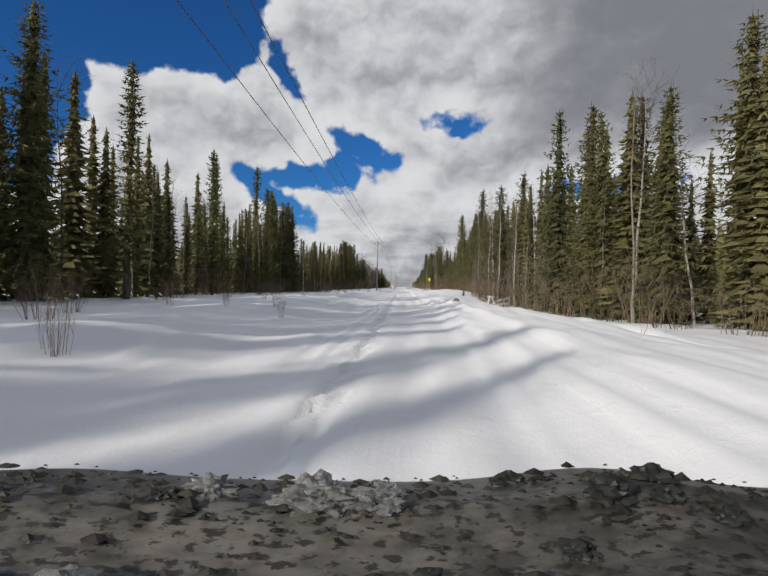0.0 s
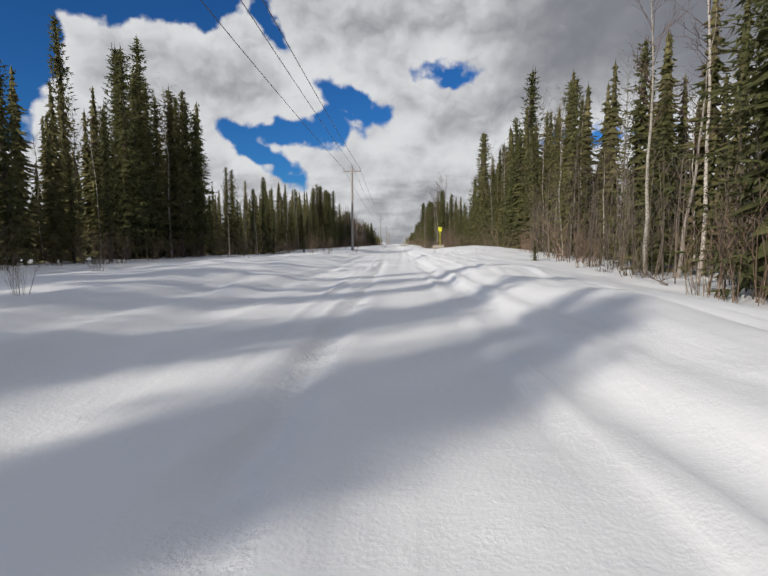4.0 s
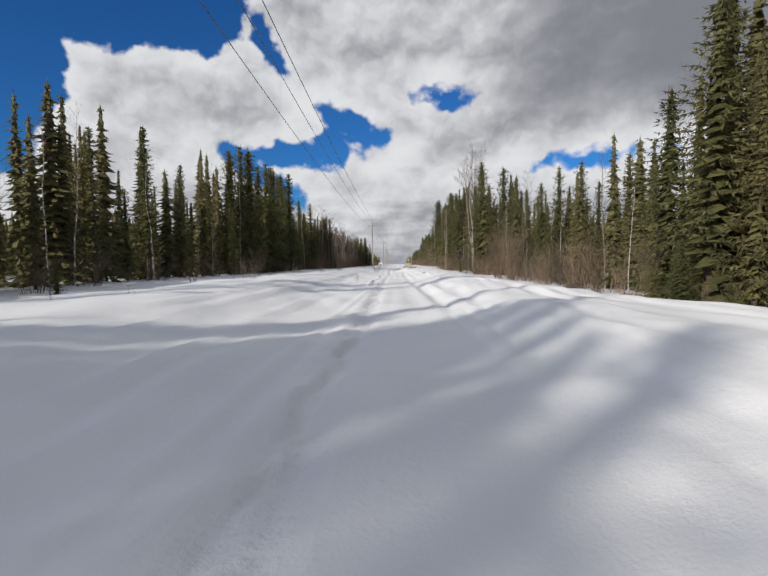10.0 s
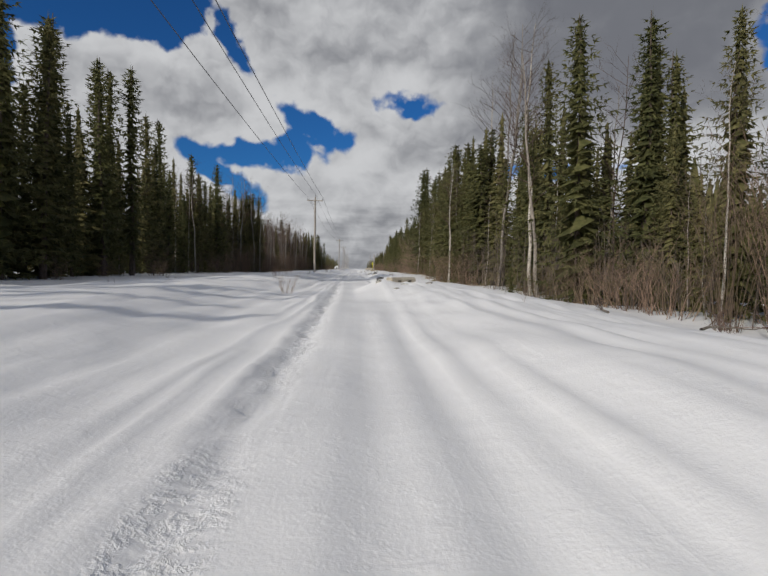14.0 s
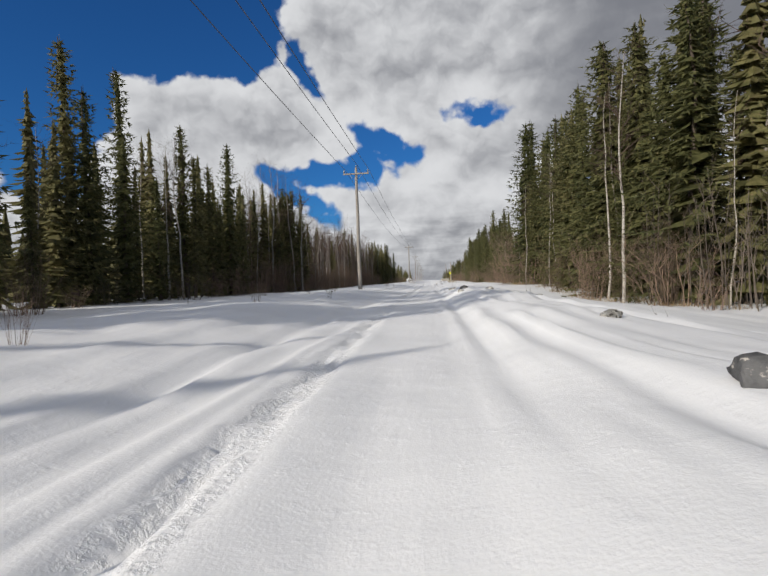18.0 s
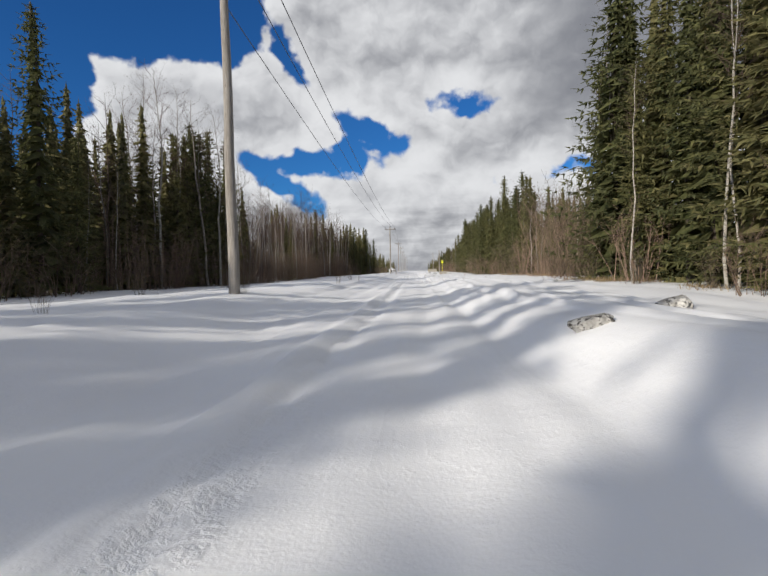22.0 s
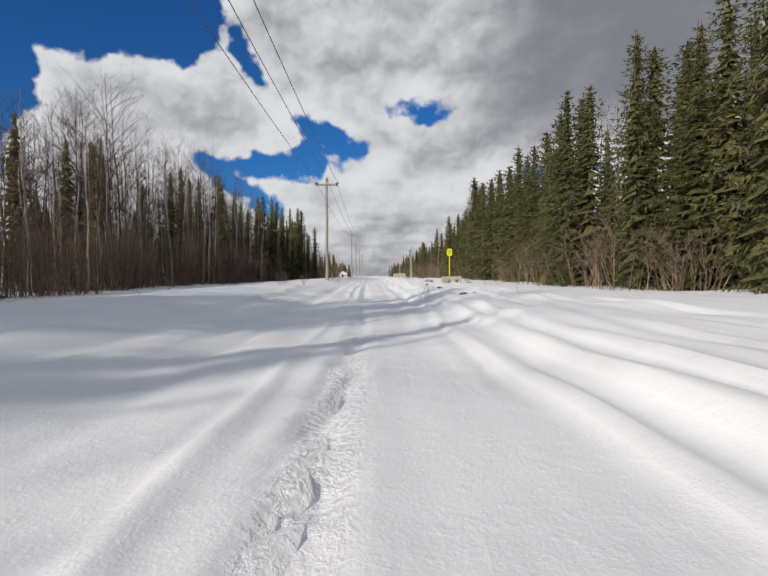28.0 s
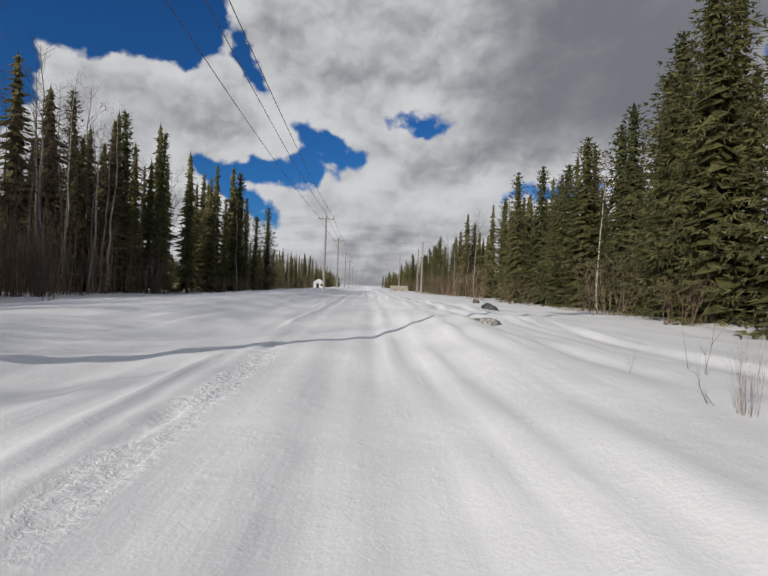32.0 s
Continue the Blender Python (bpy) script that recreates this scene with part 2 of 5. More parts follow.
def snow_material():
    m = bpy.data.materials.new("snow")
    m.use_nodes = True
    n = Nodes(m.node_tree)
    pos = n.add("ShaderNodeNewGeometry").outputs["Position"]
    grain = n.noise(pos, 45.0, 4.0, 0.6)
    lumps = n.noise(pos, 0.9, 7.0, 0.5)
    crumbs = n.ramp(n.noise(pos, 6.0, 5.0, 0.6), 0.52, 0.72)

    def furrows(across, along_y, size):
        """Sharp-crested furrows drawn out along the run."""
        s = n.add("ShaderNodeVectorMath", i0=pos, i1=(across, along_y, 1.0))
        s.operation = "MULTIPLY"
        f = n.math("ABSOLUTE", n.math("SUBTRACT", n.noise(s.outputs[0], size, 4.0, 0.55), 0.5))
        return n.math("SUBTRACT", 1.0, n.math("MULTIPLY", f, 4.0))

    combed = n.math("MULTIPLY", furrows(1.3, 0.15, 1.0), n.ramp(n.noise(pos, 0.5, 2.0, 0.5), 0.42, 0.62))
    wide = n.noise(pos, 0.35, 3.0, 0.5)
    col = n.mix(n.ramp(wide, 0.35, 0.7), (0.86, 0.865, 0.875, 1), (0.80, 0.805, 0.82, 1))
    specks = n.ramp(n.noise(pos, 9.0, 6.0, 0.7), 0.70, 0.76)
    col = n.mix(n.math("MULTIPLY", specks, n.ramp(wide, 0.45, 0.75)), col, (0.52, 0.48, 0.42, 1))
    b = n.add("ShaderNodeBsdfPrincipled", Base_Color=col, Roughness=0.62)
    b.inputs["Specular IOR Level"].default_value = 0.25
    # the freshest run: a churned band with the marks of the track's lugs
    px, py, _ = n.add("ShaderNodeSeparateXYZ", i0=pos).outputs
    sway = n.math("MULTIPLY_ADD", n.math("SINE", n.math("DIVIDE", py, 19.0)), 0.12, n.math("MULTIPLY", n.math("SINE", n.math("DIVIDE", py, 8.26)), 0.08))
    aside = n.math("ABSOLUTE", n.math("SUBTRACT", px, n.math("SUBTRACT", sway, 0.66)))
    band = n.math("MULTIPLY", n.ramp(aside, 0.27, 0.15), n.ramp(n.noise(pos, 0.16, 2.0, 0.5), 0.36, 0.56))
    lugs = n.math("MULTIPLY_ADD", n.math("SINE", n.math("MULTIPLY", py, 62.0)), 0.035, n.math("MULTIPLY", n.ramp(n.noise(pos, 9.0, 5.0, 0.65), 0.42, 0.66), 0.26))
    h = n.math("ADD", n.math("MULTIPLY_ADD", lumps, 1.0, n.math("MULTIPLY_ADD", crumbs, 0.05, n.math("MULTIPLY", grain, 0.08))), n.math("MULTIPLY", combed, 0.24))
    h = n.math("MULTIPLY_ADD", band, lugs, h)
    n.put(b, "Normal", n.add("ShaderNodeBump", Height=h, Strength=0.42, Distance=0.08).outputs[0])
    out = n.tree.nodes.new("ShaderNodeOutputMaterial")
    n.tree.links.new(b.outputs[0], out.inputs[0])
    return m


SNOW = snow_material()
NEEDLE = material("spruce_needles", ((0.070, 0.079, 0.030), (0.172, 0.170, 0.066), (0.215, 0.175, 0.095)), 0.7, scale=3.0, tint=0.5, isle=0.6, through=0.36, spots=(0.58, 0.72))
BARK = material("spruce_bark", ((0.055, 0.042, 0.032), (0.14, 0.115, 0.095)), 0.85, scale=14, stretch=(1, 1, 0.3), bump=0.6, tint=0.4)
BIRCH = material("birch_bark", ((0.30, 0.27, 0.23), (0.50, 0.47, 0.41), (0.07, 0.06, 0.05)), 0.75, scale=6, stretch=(0.7, 0.7, 1.6), bump=0.3, tint=0.6, spots=(0.54, 0.62))
ASPEN = material("grey_bark", ((0.16, 0.14, 0.12), (0.32, 0.29, 0.25), (0.06, 0.05, 0.045)), 0.8, scale=8, stretch=(0.8, 0.8, 1.6), bump=0.3, tint=0.6)
TWIG = material("bare_twigs", ((0.055, 0.037, 0.029), (0.125, 0.088, 0.068)), 0.8, scale=5, tint=0.6, isle=0.4)
THIN = material("thin_grey_stems", ((0.055, 0.044, 0.034), (0.135, 0.112, 0.088)), 0.8, scale=3, tint=0.2, isle=0.7)
BRUSH = material("willow_brush", ((0.090, 0.066, 0.044), (0.235, 0.176, 0.118)), 0.8, scale=5, tint=0.7, isle=0.5)
GRASS = material("dead_grass", ((0.20, 0.14, 0.07), (0.36, 0.27, 0.15)), 0.8, scale=6, isle=0.5)
POLE = material("weathered_pole", ((0.24, 0.215, 0.19), (0.40, 0.37, 0.335), (0.13, 0.11, 0.095)), 0.8, scale=9, stretch=(3, 3, 0.25), bump=0.4, tint=0.25, spots=(0.62, 0.7))
STEEL = material("galvanised_steel", ((0.34, 0.35, 0.36), (0.46, 0.47, 0.48)), 0.45, scale=20, metal=0.8)
INSUL = material("brown_porcelain", ((0.035, 0.022, 0.018), (0.06, 0.038, 0.03)), 0.25, scale=20, spec=0.6)
INSUL_GREY = material("grey_porcelain", ((0.30, 0.31, 0.32), (0.40, 0.41, 0.42)), 0.3, scale=20, spec=0.6)
WIRE = material("dark_wire", ((0.05, 0.05, 0.055), (0.09, 0.09, 0.095)), 0.5, scale=10, metal=0.4)
CONCRETE = material("worn_concrete", ((0.32, 0.29, 0.235), (0.46, 0.425, 0.355), (0.13, 0.115, 0.095)), 0.9, scale=5, bump=0.7, depth=0.03, spots=(0.63, 0.72))
ROCK = material("grey_rock", ((0.028, 0.029, 0.032), (0.11, 0.11, 0.112), (0.40, 0.38, 0.34)), 0.85, scale=5, bump=0.9, depth=0.05, tint=0.5, spots=(0.60, 0.68))
PALE_ROCK = material("lichen_rock", ((0.17, 0.165, 0.15), (0.56, 0.55, 0.51), (0.055, 0.052, 0.047)), 0.85, scale=7, bump=1.0, depth=0.06, tint=0.4, spots=(0.50, 0.60))
SIGN = material("yellow_sign", ((0.72, 0.74, 0.02), (0.80, 0.82, 0.04)), 0.4, scale=8, spec=0.5)
SIGN_POST = material("yellow_post", ((0.66, 0.60, 0.03), (0.76, 0.70, 0.06)), 0.45, scale=8)
INK = material("black_ink", ((0.02, 0.02, 0.02), (0.03, 0.03, 0.03)), 0.5)
WHITE_WALL = material("white_siding", ((0.62, 0.63, 0.64), (0.74, 0.74, 0.74)), 0.6, scale=2)
ROOF = material("snowy_roof", ((0.66, 0.67, 0.69), (0.80, 0.80, 0.81)), 0.7, scale=2)
GLASS_DARK = material("dark_window", ((0.03, 0.035, 0.04), (0.05, 0.055, 0.06)), 0.1, spec=0.6)
CAMO = material("muddy_camouflage_cowl", ((0.045, 0.043, 0.036), (0.145, 0.135, 0.118), (0.022, 0.021, 0.017)), 0.42, scale=40, spec=0.5, bump=0.25, depth=0.004, stretch=(0.5, 1.0, 1.0), spots=(0.52, 0.60))
MUD = material("dark_mud", ((0.012, 0.011, 0.009), (0.045, 0.040, 0.032)), 0.6, scale=60, isle=0.8)
DARK_PLASTIC = material("dark_plastic", ((0.018, 0.02, 0.018), (0.04, 0.042, 0.038)), 0.5, scale=20)
SEAT = material("black_vinyl", ((0.02, 0.02, 0.021), (0.035, 0.035, 0.036)), 0.6, scale=30)


def ice_material():
    m = bpy.data.materials.new("dirty_ice")
    m.use_nodes = True
    b = m.node_tree.nodes["Principled BSDF"]
    b.inputs["Base Color"].default_value = (0.55, 0.55, 0.53, 1)
    b.inputs["Roughness"].default_value = 0.12
    b.inputs["Transmission Weight"].default_value = 0.75
    b.inputs["IOR"].default_value = 1.31
    return m


ICE = ice_material()


# ---------------------------------------------------------------- mesh helpers
def mesh_of(name, verts, faces, mat, smooth=False):
    me = bpy.data.meshes.new(name)
    me.from_pydata([tuple(v) for v in verts], [], faces)
    me.materials.append(mat)
    if smooth:
        me.polygons.foreach_set("use_smooth", [True] * len(me.polygons))
    me.update()
    return me


def part(name, data, parent, label="", where=None):
    """Links mesh data (or a bmesh with its material) as one part under a thing."""
    ob = new(name, data)
    ob.parent = parent
    if where is not None:
        ob.matrix_basis = where
    return tagged(ob, label)


def bm_mesh(name, bm, mat, smooth=False):
    me = bpy.data.meshes.new(name)
    bm.to_mesh(me)
    bm.free()
    me.materials.append(mat)
    if smooth:
        me.polygons.foreach_set("use_smooth", [True] * len(me.polygons))
    return me


def box_mesh(name, size, mat, centre=(0, 0, 0), bevel=0.01, seg=2):
    bm = bmesh.new()
    bmesh.ops.create_cube(bm, size=1)
    bmesh.ops.scale(bm, vec=size, verts=bm.verts)
    if bevel:
        bmesh.ops.bevel(bm, geom=bm.edges[:], offset=bevel, segments=seg, affect="EDGES")
    bmesh.ops.translate(bm, vec=centre, verts=bm.verts)
    return bm_mesh(name, bm, mat)


class Soup:
    """Vertices and faces gathered by plain lists; quick to fill."""

    def __init__(self):
        self.v, self.f = [], []

    def tube(self, pts, radii, sides=5):
        base = len(self.v)
        for k, (p, r) in enumerate(zip(pts, radii)):
            d = (Vector(pts[min(k + 1, len(pts) - 1)]) - Vector(pts[max(k - 1, 0)])).normalized()
            a = d.orthogonal().normalized()
            b = d.cross(a)
            for s in range(sides):
                w = 2 * math.pi * s / sides
                self.v.append(Vector(p) + (a * math.cos(w) + b * math.sin(w)) * r)
        for k in range(len(pts) - 1):
            for s in range(sides):
                s2 = (s + 1) % sides
                i = base + k * sides
                self.f.append((i + s, i + s2, i + sides + s2, i + sides + s))
        self.f.append(tuple(base + (len(pts) - 1) * sides + s for s in range(sides)))

    def quad(self, a, b, c, d):
        i = len(self.v)
        self.v += [a, b, c, d]
        self.f.append((i, i + 1, i + 2, i + 3))

    def tri(self, a, b, c):
        i = len(self.v)
        self.v += [a, b, c]
        self.f.append((i, i + 1, i + 2))

    def mesh(self, name, mat, smooth=False):
        return mesh_of(name, self.v, self.f, mat, smooth)


# ---------------------------------------------------------------- ground
CENTRE = [(-20, 0.08), (-8, 0.09), (4, 0.09), (16, 0.08), (28, 0.07), (40, 0.03), (52, -0.02), (64, -0.07), (76, -0.1), (88, -0.09), (100, -0.05), (112, -0.01), (124, 0.01), (136, 0.01), (148, -0.01), (160, -0.02), (172, -0.02), (184, 0.01), (196, 0.05), (208, 0.09), (220, 0.11), (232, 0.1), (244, 0.03), (256, -0.07), (268, -0.14), (280, -0.11), (292, 0.03), (304, 0.2), (316, 0.3), (328, 0.33)]


def bump_at(x, y, cx, cy, wx, wy, h):
    return h * np.exp(-((x - cx) / wx) ** 2 - ((y - cy) / wy) ** 2)


def wobble(y, seed, length):
    return np.sin(y / length + seed) * 0.6 + np.sin(y / length * 2.3 + seed * 3.1) * 0.4


def step(a, lo, hi):
    s = np.clip((a - lo) / (hi - lo), 0, 1)
    return s * s * (3 - 2 * s)


def drift(x, y, size, seed):
    """Smooth wandering value from crossed sines, about -1 to 1."""
    a, b = x / size, y / size
    return (np.sin(a * 1.7 + b * 0.6 + seed) + np.sin(-a * 0.9 + b * 1.9 + seed * 2.1) + np.sin(a * 2.7 + b * 2.2 + seed * 0.7) * 0.6
            + np.sin(a * 0.5 - b * 3.1 + seed * 1.3) * 0.5) / 3.1


# y, x of the east edge of the clearing, height of the ground there
EAST = [(-40, 9.8, 0.1), (18, 9.9, -0.1), (32, 10.0, -0.6), (50, 10.2, -0.5), (65, 10.4, -0.1), (88, 13.6, 0.1), (108, 13.6, 0.0), (120, 13.6, -0.6), (130, 13.8, -1.2), (150, 16, -1.1), (175, 16, -0.85), (188, 14.3, -0.8),
        (198, 12, -0.3), (212, 11.2, -0.3), (224, 11.2, 0.25), (240, 11.4, 0.5), (265, 12.4, 0.5), (288, 12.4, 0.25), (320, 12.4, 0.35), (380, 12.4, 0.3)]


def height(x, y):
    """Height of the snow in metres."""
    x, y = np.asarray(x, float), np.asarray(y, float)
    base = np.interp(y, [c[0] for c in CENTRE], [c[1] for c in CENTRE])
    left = 0.42 * step(-x, 2.0, 5.5) - 0.45 * step(-x, 7, 15)
    left = left - 0.5 * step(-x, 8, 16) * np.exp(-((y - 122) / 18.0) ** 2)
    rows = np.array(EAST)
    rim, foot = np.interp(y, rows[:, 0], rows[:, 1]), np.interp(y, rows[:, 0], rows[:, 2])
    right = 0.34 * step(x, 1.0, 3.0) + (foot - 0.34) * step((x - 3.2) / (rim - 4.2), 0, 1)
    z = base * (1 - 0.5 * step(abs(x), 3, 9)) + left + right
    z = z + bump_at(x, y, 9.5, 92, 4.5, 17, 0.75)
    z = z + 0.07 * drift(x, y, 3.4, 1.0) * step(abs(x), 1.0, 4.0) + 0.045 * drift(x, y, 1.5, 4.0) + 0.05 * drift(x, y * 0.6, 0.75, 2.0) * step(abs(x), 0.6, 2.5)
    z = z + 0.012 * drift(x + 0.3 * drift(x, y, 2.3, 7.0), y * 0.4, 0.4, 5.0) * (0.4 + 0.6 * step(abs(x), 0.8, 3.0))
    z = z + 0.5 * step(x, 0.1, 1.6) * (1 - 0.62 * step(x, 1.5, 2.6)) * np.exp(-((y - 178) / 5.0) ** 2) + bump_at(x, y, 2.4, 208.5, 0.9, 4.5, 0.24)
    # low combed ridges beside the run
    for k, (gap, amp) in enumerate(((0.66, 0.075), (0.43, 0.045))):
        wave = np.abs(np.sin(math.pi * (x + 0.25 * wobble(y, k * 4.0 + 2.0, 8.0)) / gap + 1.3 * k + 0.6 * drift(x, y, 4.0, 3.0)))
        z = z + amp * (1 - wave) ** 2 * np.clip(0.5 + 0.9 * drift(x, y * 0.35, 1.3, 6.0 + k), 0, 1.2) * step(abs(x), 0.5, 1.4) * step(-abs(x), -9, -6)
    # packed runs: long shallow grooves that wander beside one another and fade in and out
    for k, (cx, w, d) in enumerate(((-0.7, 0.17, 0.05), (-0.45, 0.2, 0.02), (0.45, 0.2, 0.025), (1.35, 0.2, 0.05), (2.1, 0.2, 0.035), (2.75, 0.16, 0.03),
                                    (3.7, 0.22, 0.04), (4.9, 0.25, 0.045), (-2.6, 0.25, 0.04), (-3.6, 0.3, 0.05))):
        at = cx + (0.2 if k == 0 else 0.45) * wobble(y, k * 1.9, 19.0 + 3 * k)
        d = d * np.clip(0.6 + (0.4 if k == 0 else 0.9) * wobble(y, k * 2.7 + 1, 9.0 + k), 0, 1.2)
        z = z - d * np.exp(-((x - at) / w) ** 2) + d * 0.5 * np.exp(-((abs(x - at) - 1.8 * w) / (0.7 * w)) ** 2)
    # churned edge of the last run
    at = -0.7 + 0.2 * wobble(y, 0.0, 19.0)
    z = z + 0.045 * np.exp(-((x - at + 0.1) / 0.25) ** 2) * np.sin(y * 9.0 + 3 * np.sin(y * 1.3)) * np.sin(x * 11 + y * 2.0)
    return z


def gz(x, y):
    return float(height(x, y))


def build_ground():
    xs = np.unique(np.round(np.concatenate([-np.geomspace(16, 2500, 26)[::-1], np.arange(-16, -5, 0.5), np.arange(-5, -1.5, 0.2), np.arange(-1.5, -0.45, 0.07), np.arange(-0.45, 6, 0.125), np.arange(6, 13, 0.4), np.geomspace(13, 2500, 26)]), 3))
    ys = np.unique(np.round(np.concatenate([-np.geomspace(12, 1500, 16)[::-1], np.arange(-12, 330, 0.29), np.arange(330, 420, 0.8), np.geomspace(420, 4000, 40)]), 3))
    gx, gy = np.meshgrid(xs, ys)
    z = height(gx, gy)
    # torn snow inside the freshest run
    at = -0.7 + 0.2 * wobble(gy, 0.0, 19.0)
    torn = np.random.RandomState(4).uniform(-1, 1, z.shape)
    z = z + (0.042 * torn + 0.018 * np.sin(gy * 8.5)) * np.exp(-((gx - at) / 0.2) ** 4) * np.clip(0.75 + 0.6 * wobble(gy, 1.0, 14.0), 0.15, 1.0) * (abs(gx) < 3) * (gy < 330)
    nx, ny = len(xs), len(ys)
    co = np.stack([gx, gy, z], -1).reshape(-1, 3)
    i = (np.arange(ny - 1)[:, None] * nx + np.arange(nx - 1)).reshape(-1)
    quads = np.stack([i, i + 1, i + nx + 1, i + nx], 1)
    me = bpy.data.meshes.new("ground")
    me.vertices.add(len(co))
    me.vertices.foreach_set("co", co.ravel())
    me.loops.add(quads.size)
    me.loops.foreach_set("vertex_index", quads.ravel())
    me.polygons.add(len(quads))
    me.polygons.foreach_set("loop_start", np.arange(len(quads)) * 4)
    me.polygons.foreach_set("use_smooth", np.ones(len(quads), bool))
    me.update()
    me.validate()
    me.materials.append(SNOW)
    tagged(new("ground", me), "rutted spring snow along a forest cutline", "snow", kind="structure")


build_ground()


# ---------------------------------------------------------------- trees
rng = random.Random(11)


def spruce_parts(seed, tall, wide, gap, bare, pitch):
    """Meshes of one spruce: a tapered trunk and a crown of drooping boughs set with slim sprigs. wide: crown radius; gap: whorl spacing; bare: height below which limbs are dead; pitch: spacing of the sprigs."""
    r = random.Random(seed)
    trunk, crown = Soup(), Soup()
    lean = [Vector((math.sin(seed + k * 0.7) * 0.02 * k, math.cos(seed * 2 + k * 0.9) * 0.02 * k, tall * k / 8)) for k in range(9)]
    trunk.tube(lean, [0.012 * tall * (1 - k / 8.3) + 0.012 for k in range(9)], 7)
    size = 0.85 + 0.3 * pitch / 0.3

    def sprig(p, way, length, width):
        across = way.cross(Vector((r.uniform(-1, 1), r.uniform(-1, 1), r.uniform(-1, 1)))).normalized() * width
        crown.tri(p - across, p + across, p + way * length)

    z = bare * tall * 0.5
    while z < tall * 0.985:
        t = z / tall
        shape = (1 - t) ** 0.76 * (0.45 + 0.55 * min(1, max(0.0, t - bare * 0.4) * 5 + 0.25))
        club = 1 + 0.35 * math.exp(-((t - 0.93) / 0.04) ** 2)
        reach = wide * shape * club * r.uniform(0.75, 1.2) + 0.08
        count = r.randint(5, 8) if reach > 0.4 else 4
        turn = r.uniform(0, 6.28)
        inner = reach * 0.5
        if t > bare * 0.8:
            for k in range(4):
                w = turn + 1.571 * k
                crown.tri(Vector((0, 0, z + 0.3)), Vector((math.cos(w) * inner, math.sin(w) * inner, z - inner * r.uniform(0.2, 0.6))),
                          Vector((math.cos(w + 1.2) * inner * 0.7, math.sin(w + 1.2) * inner * 0.7, z - 0.1)))
        for k in range(count):
            if r.random() < 0.10:
                continue
            w = turn + 6.283 * k / count + r.uniform(-0.3, 0.3)
            out = Vector((math.cos(w), math.sin(w), 0))
            side = Vector((-out.y, out.x, 0))
            n = reach * r.uniform(0.65, 1.15)
            droop = r.uniform(0.18, 0.42) * (1.25 - t)
            o = Vector((0, 0, z + r.uniform(-0.1, 0.1)))
            if t < bare * 0.7 and r.random() < 0.75:
                e = o + out * n * 0.6 + Vector((0, 0, -n * droop * 0.6))
                trunk.tri(o, e, o + Vector((0, 0, 0.02)))
                continue
            steps = max(2, int(n / pitch))
            for s in range(steps):
                f = (s + r.uniform(0.3, 1.0)) / steps
                p = o + out * n * f + Vector((0, 0, -n * droop * f + 0.22 * n * f * f))
                long = size * (0.20 + 0.26 * (1 - abs(f - 0.45) * 1.2)) * r.uniform(0.7, 1.25) * min(1.0, 0.5 + n * 0.45)
                half = size * r.uniform(0.03, 0.055)
                for sign in (-1, 1):
                    sprig(p, (out * r.uniform(0.35, 0.8) + side * sign * r.uniform(0.5, 1.0) + Vector((0, 0, r.uniform(-0.45, 0.05)))).normalized(), long, half)
                sprig(p, (out * r.uniform(0.1, 0.6) + side * r.uniform(-0.4, 0.4) + Vector((0, 0, -0.9))).normalized(), long * 0.75, half * 1.2)
                if r.random() < 0.3:
                    sprig(p, (out + side * r.uniform(-0.3, 0.3) + Vector((0, 0, r.uniform(0.0, 0.4)))).normalized(), long * 0.8, half)
            tip = o + out * n + Vector((0, 0, -n * droop + 0.22 * n))
            sprig(tip, (out + Vector((0, 0, 0.25))).normalized(), 0.22 * size, 0.04 * size)
        z += gap * r.uniform(0.7, 1.3) * (0.55 + 0.45 * (1 - t))
    crown.tri(Vector((-0.04, 0, tall * 0.95)), Vector((0, 0.02, tall * 1.02)), Vector((0.04, 0, tall * 0.95)))
    return trunk, crown


def limbs(soup, r, p, d, length, radius, level, twig):
    """Grows a forking bare limb into the soups: thick ones into soup, thin ones into twig."""
    steps = (3, 3, 2, 1)[level]
    pts, q, way = [p], p, d.copy()
    for s in range(steps):
        way = (way + Vector((r.uniform(-1, 1), r.uniform(-1, 1), r.uniform(-0.3, 0.7))) * 0.16).normalized()
        q = q + way * length / steps
        pts.append(q)
    radii = [radius * (1 - 0.75 * k / steps) for k in range(steps + 1)]
    if level < 2:
        twig.tube(pts, radii, 3)
    else:
        wide = way.orthogonal().normalized()
        wide.rotate(Matrix.Rotation(r.uniform(0, 6.28), 3, way))
        for k in range(steps - 1):
            twig.quad(pts[k] - wide * radii[k], pts[k] + wide * radii[k], pts[k + 1] + wide * radii[k + 1], pts[k + 1] - wide * radii[k + 1])
        twig.tri(pts[-2] - wide * radii[-2], pts[-2] + wide * radii[-2], pts[-1])
    if level >= 3:
        return
    for k in range((0, 5, 4, 3)[level] if level else 0):
        f = r.uniform(0.3, 1.0)
        i = min(int(f * steps), steps - 1)
        b = pts[i].lerp(pts[i + 1], f * steps - i)
        axis = way.orthogonal().normalized()
        axis.rotate(Matrix.Rotation(r.uniform(0, 6.28), 3, way))
        nd = (way * 0.75 + axis * 0.65 + Vector((0, 0, 0.25))).normalized()
        limbs(soup, r, b, nd, length * r.uniform(0.35, 0.6), radius * 0.45, level + 1, twig)


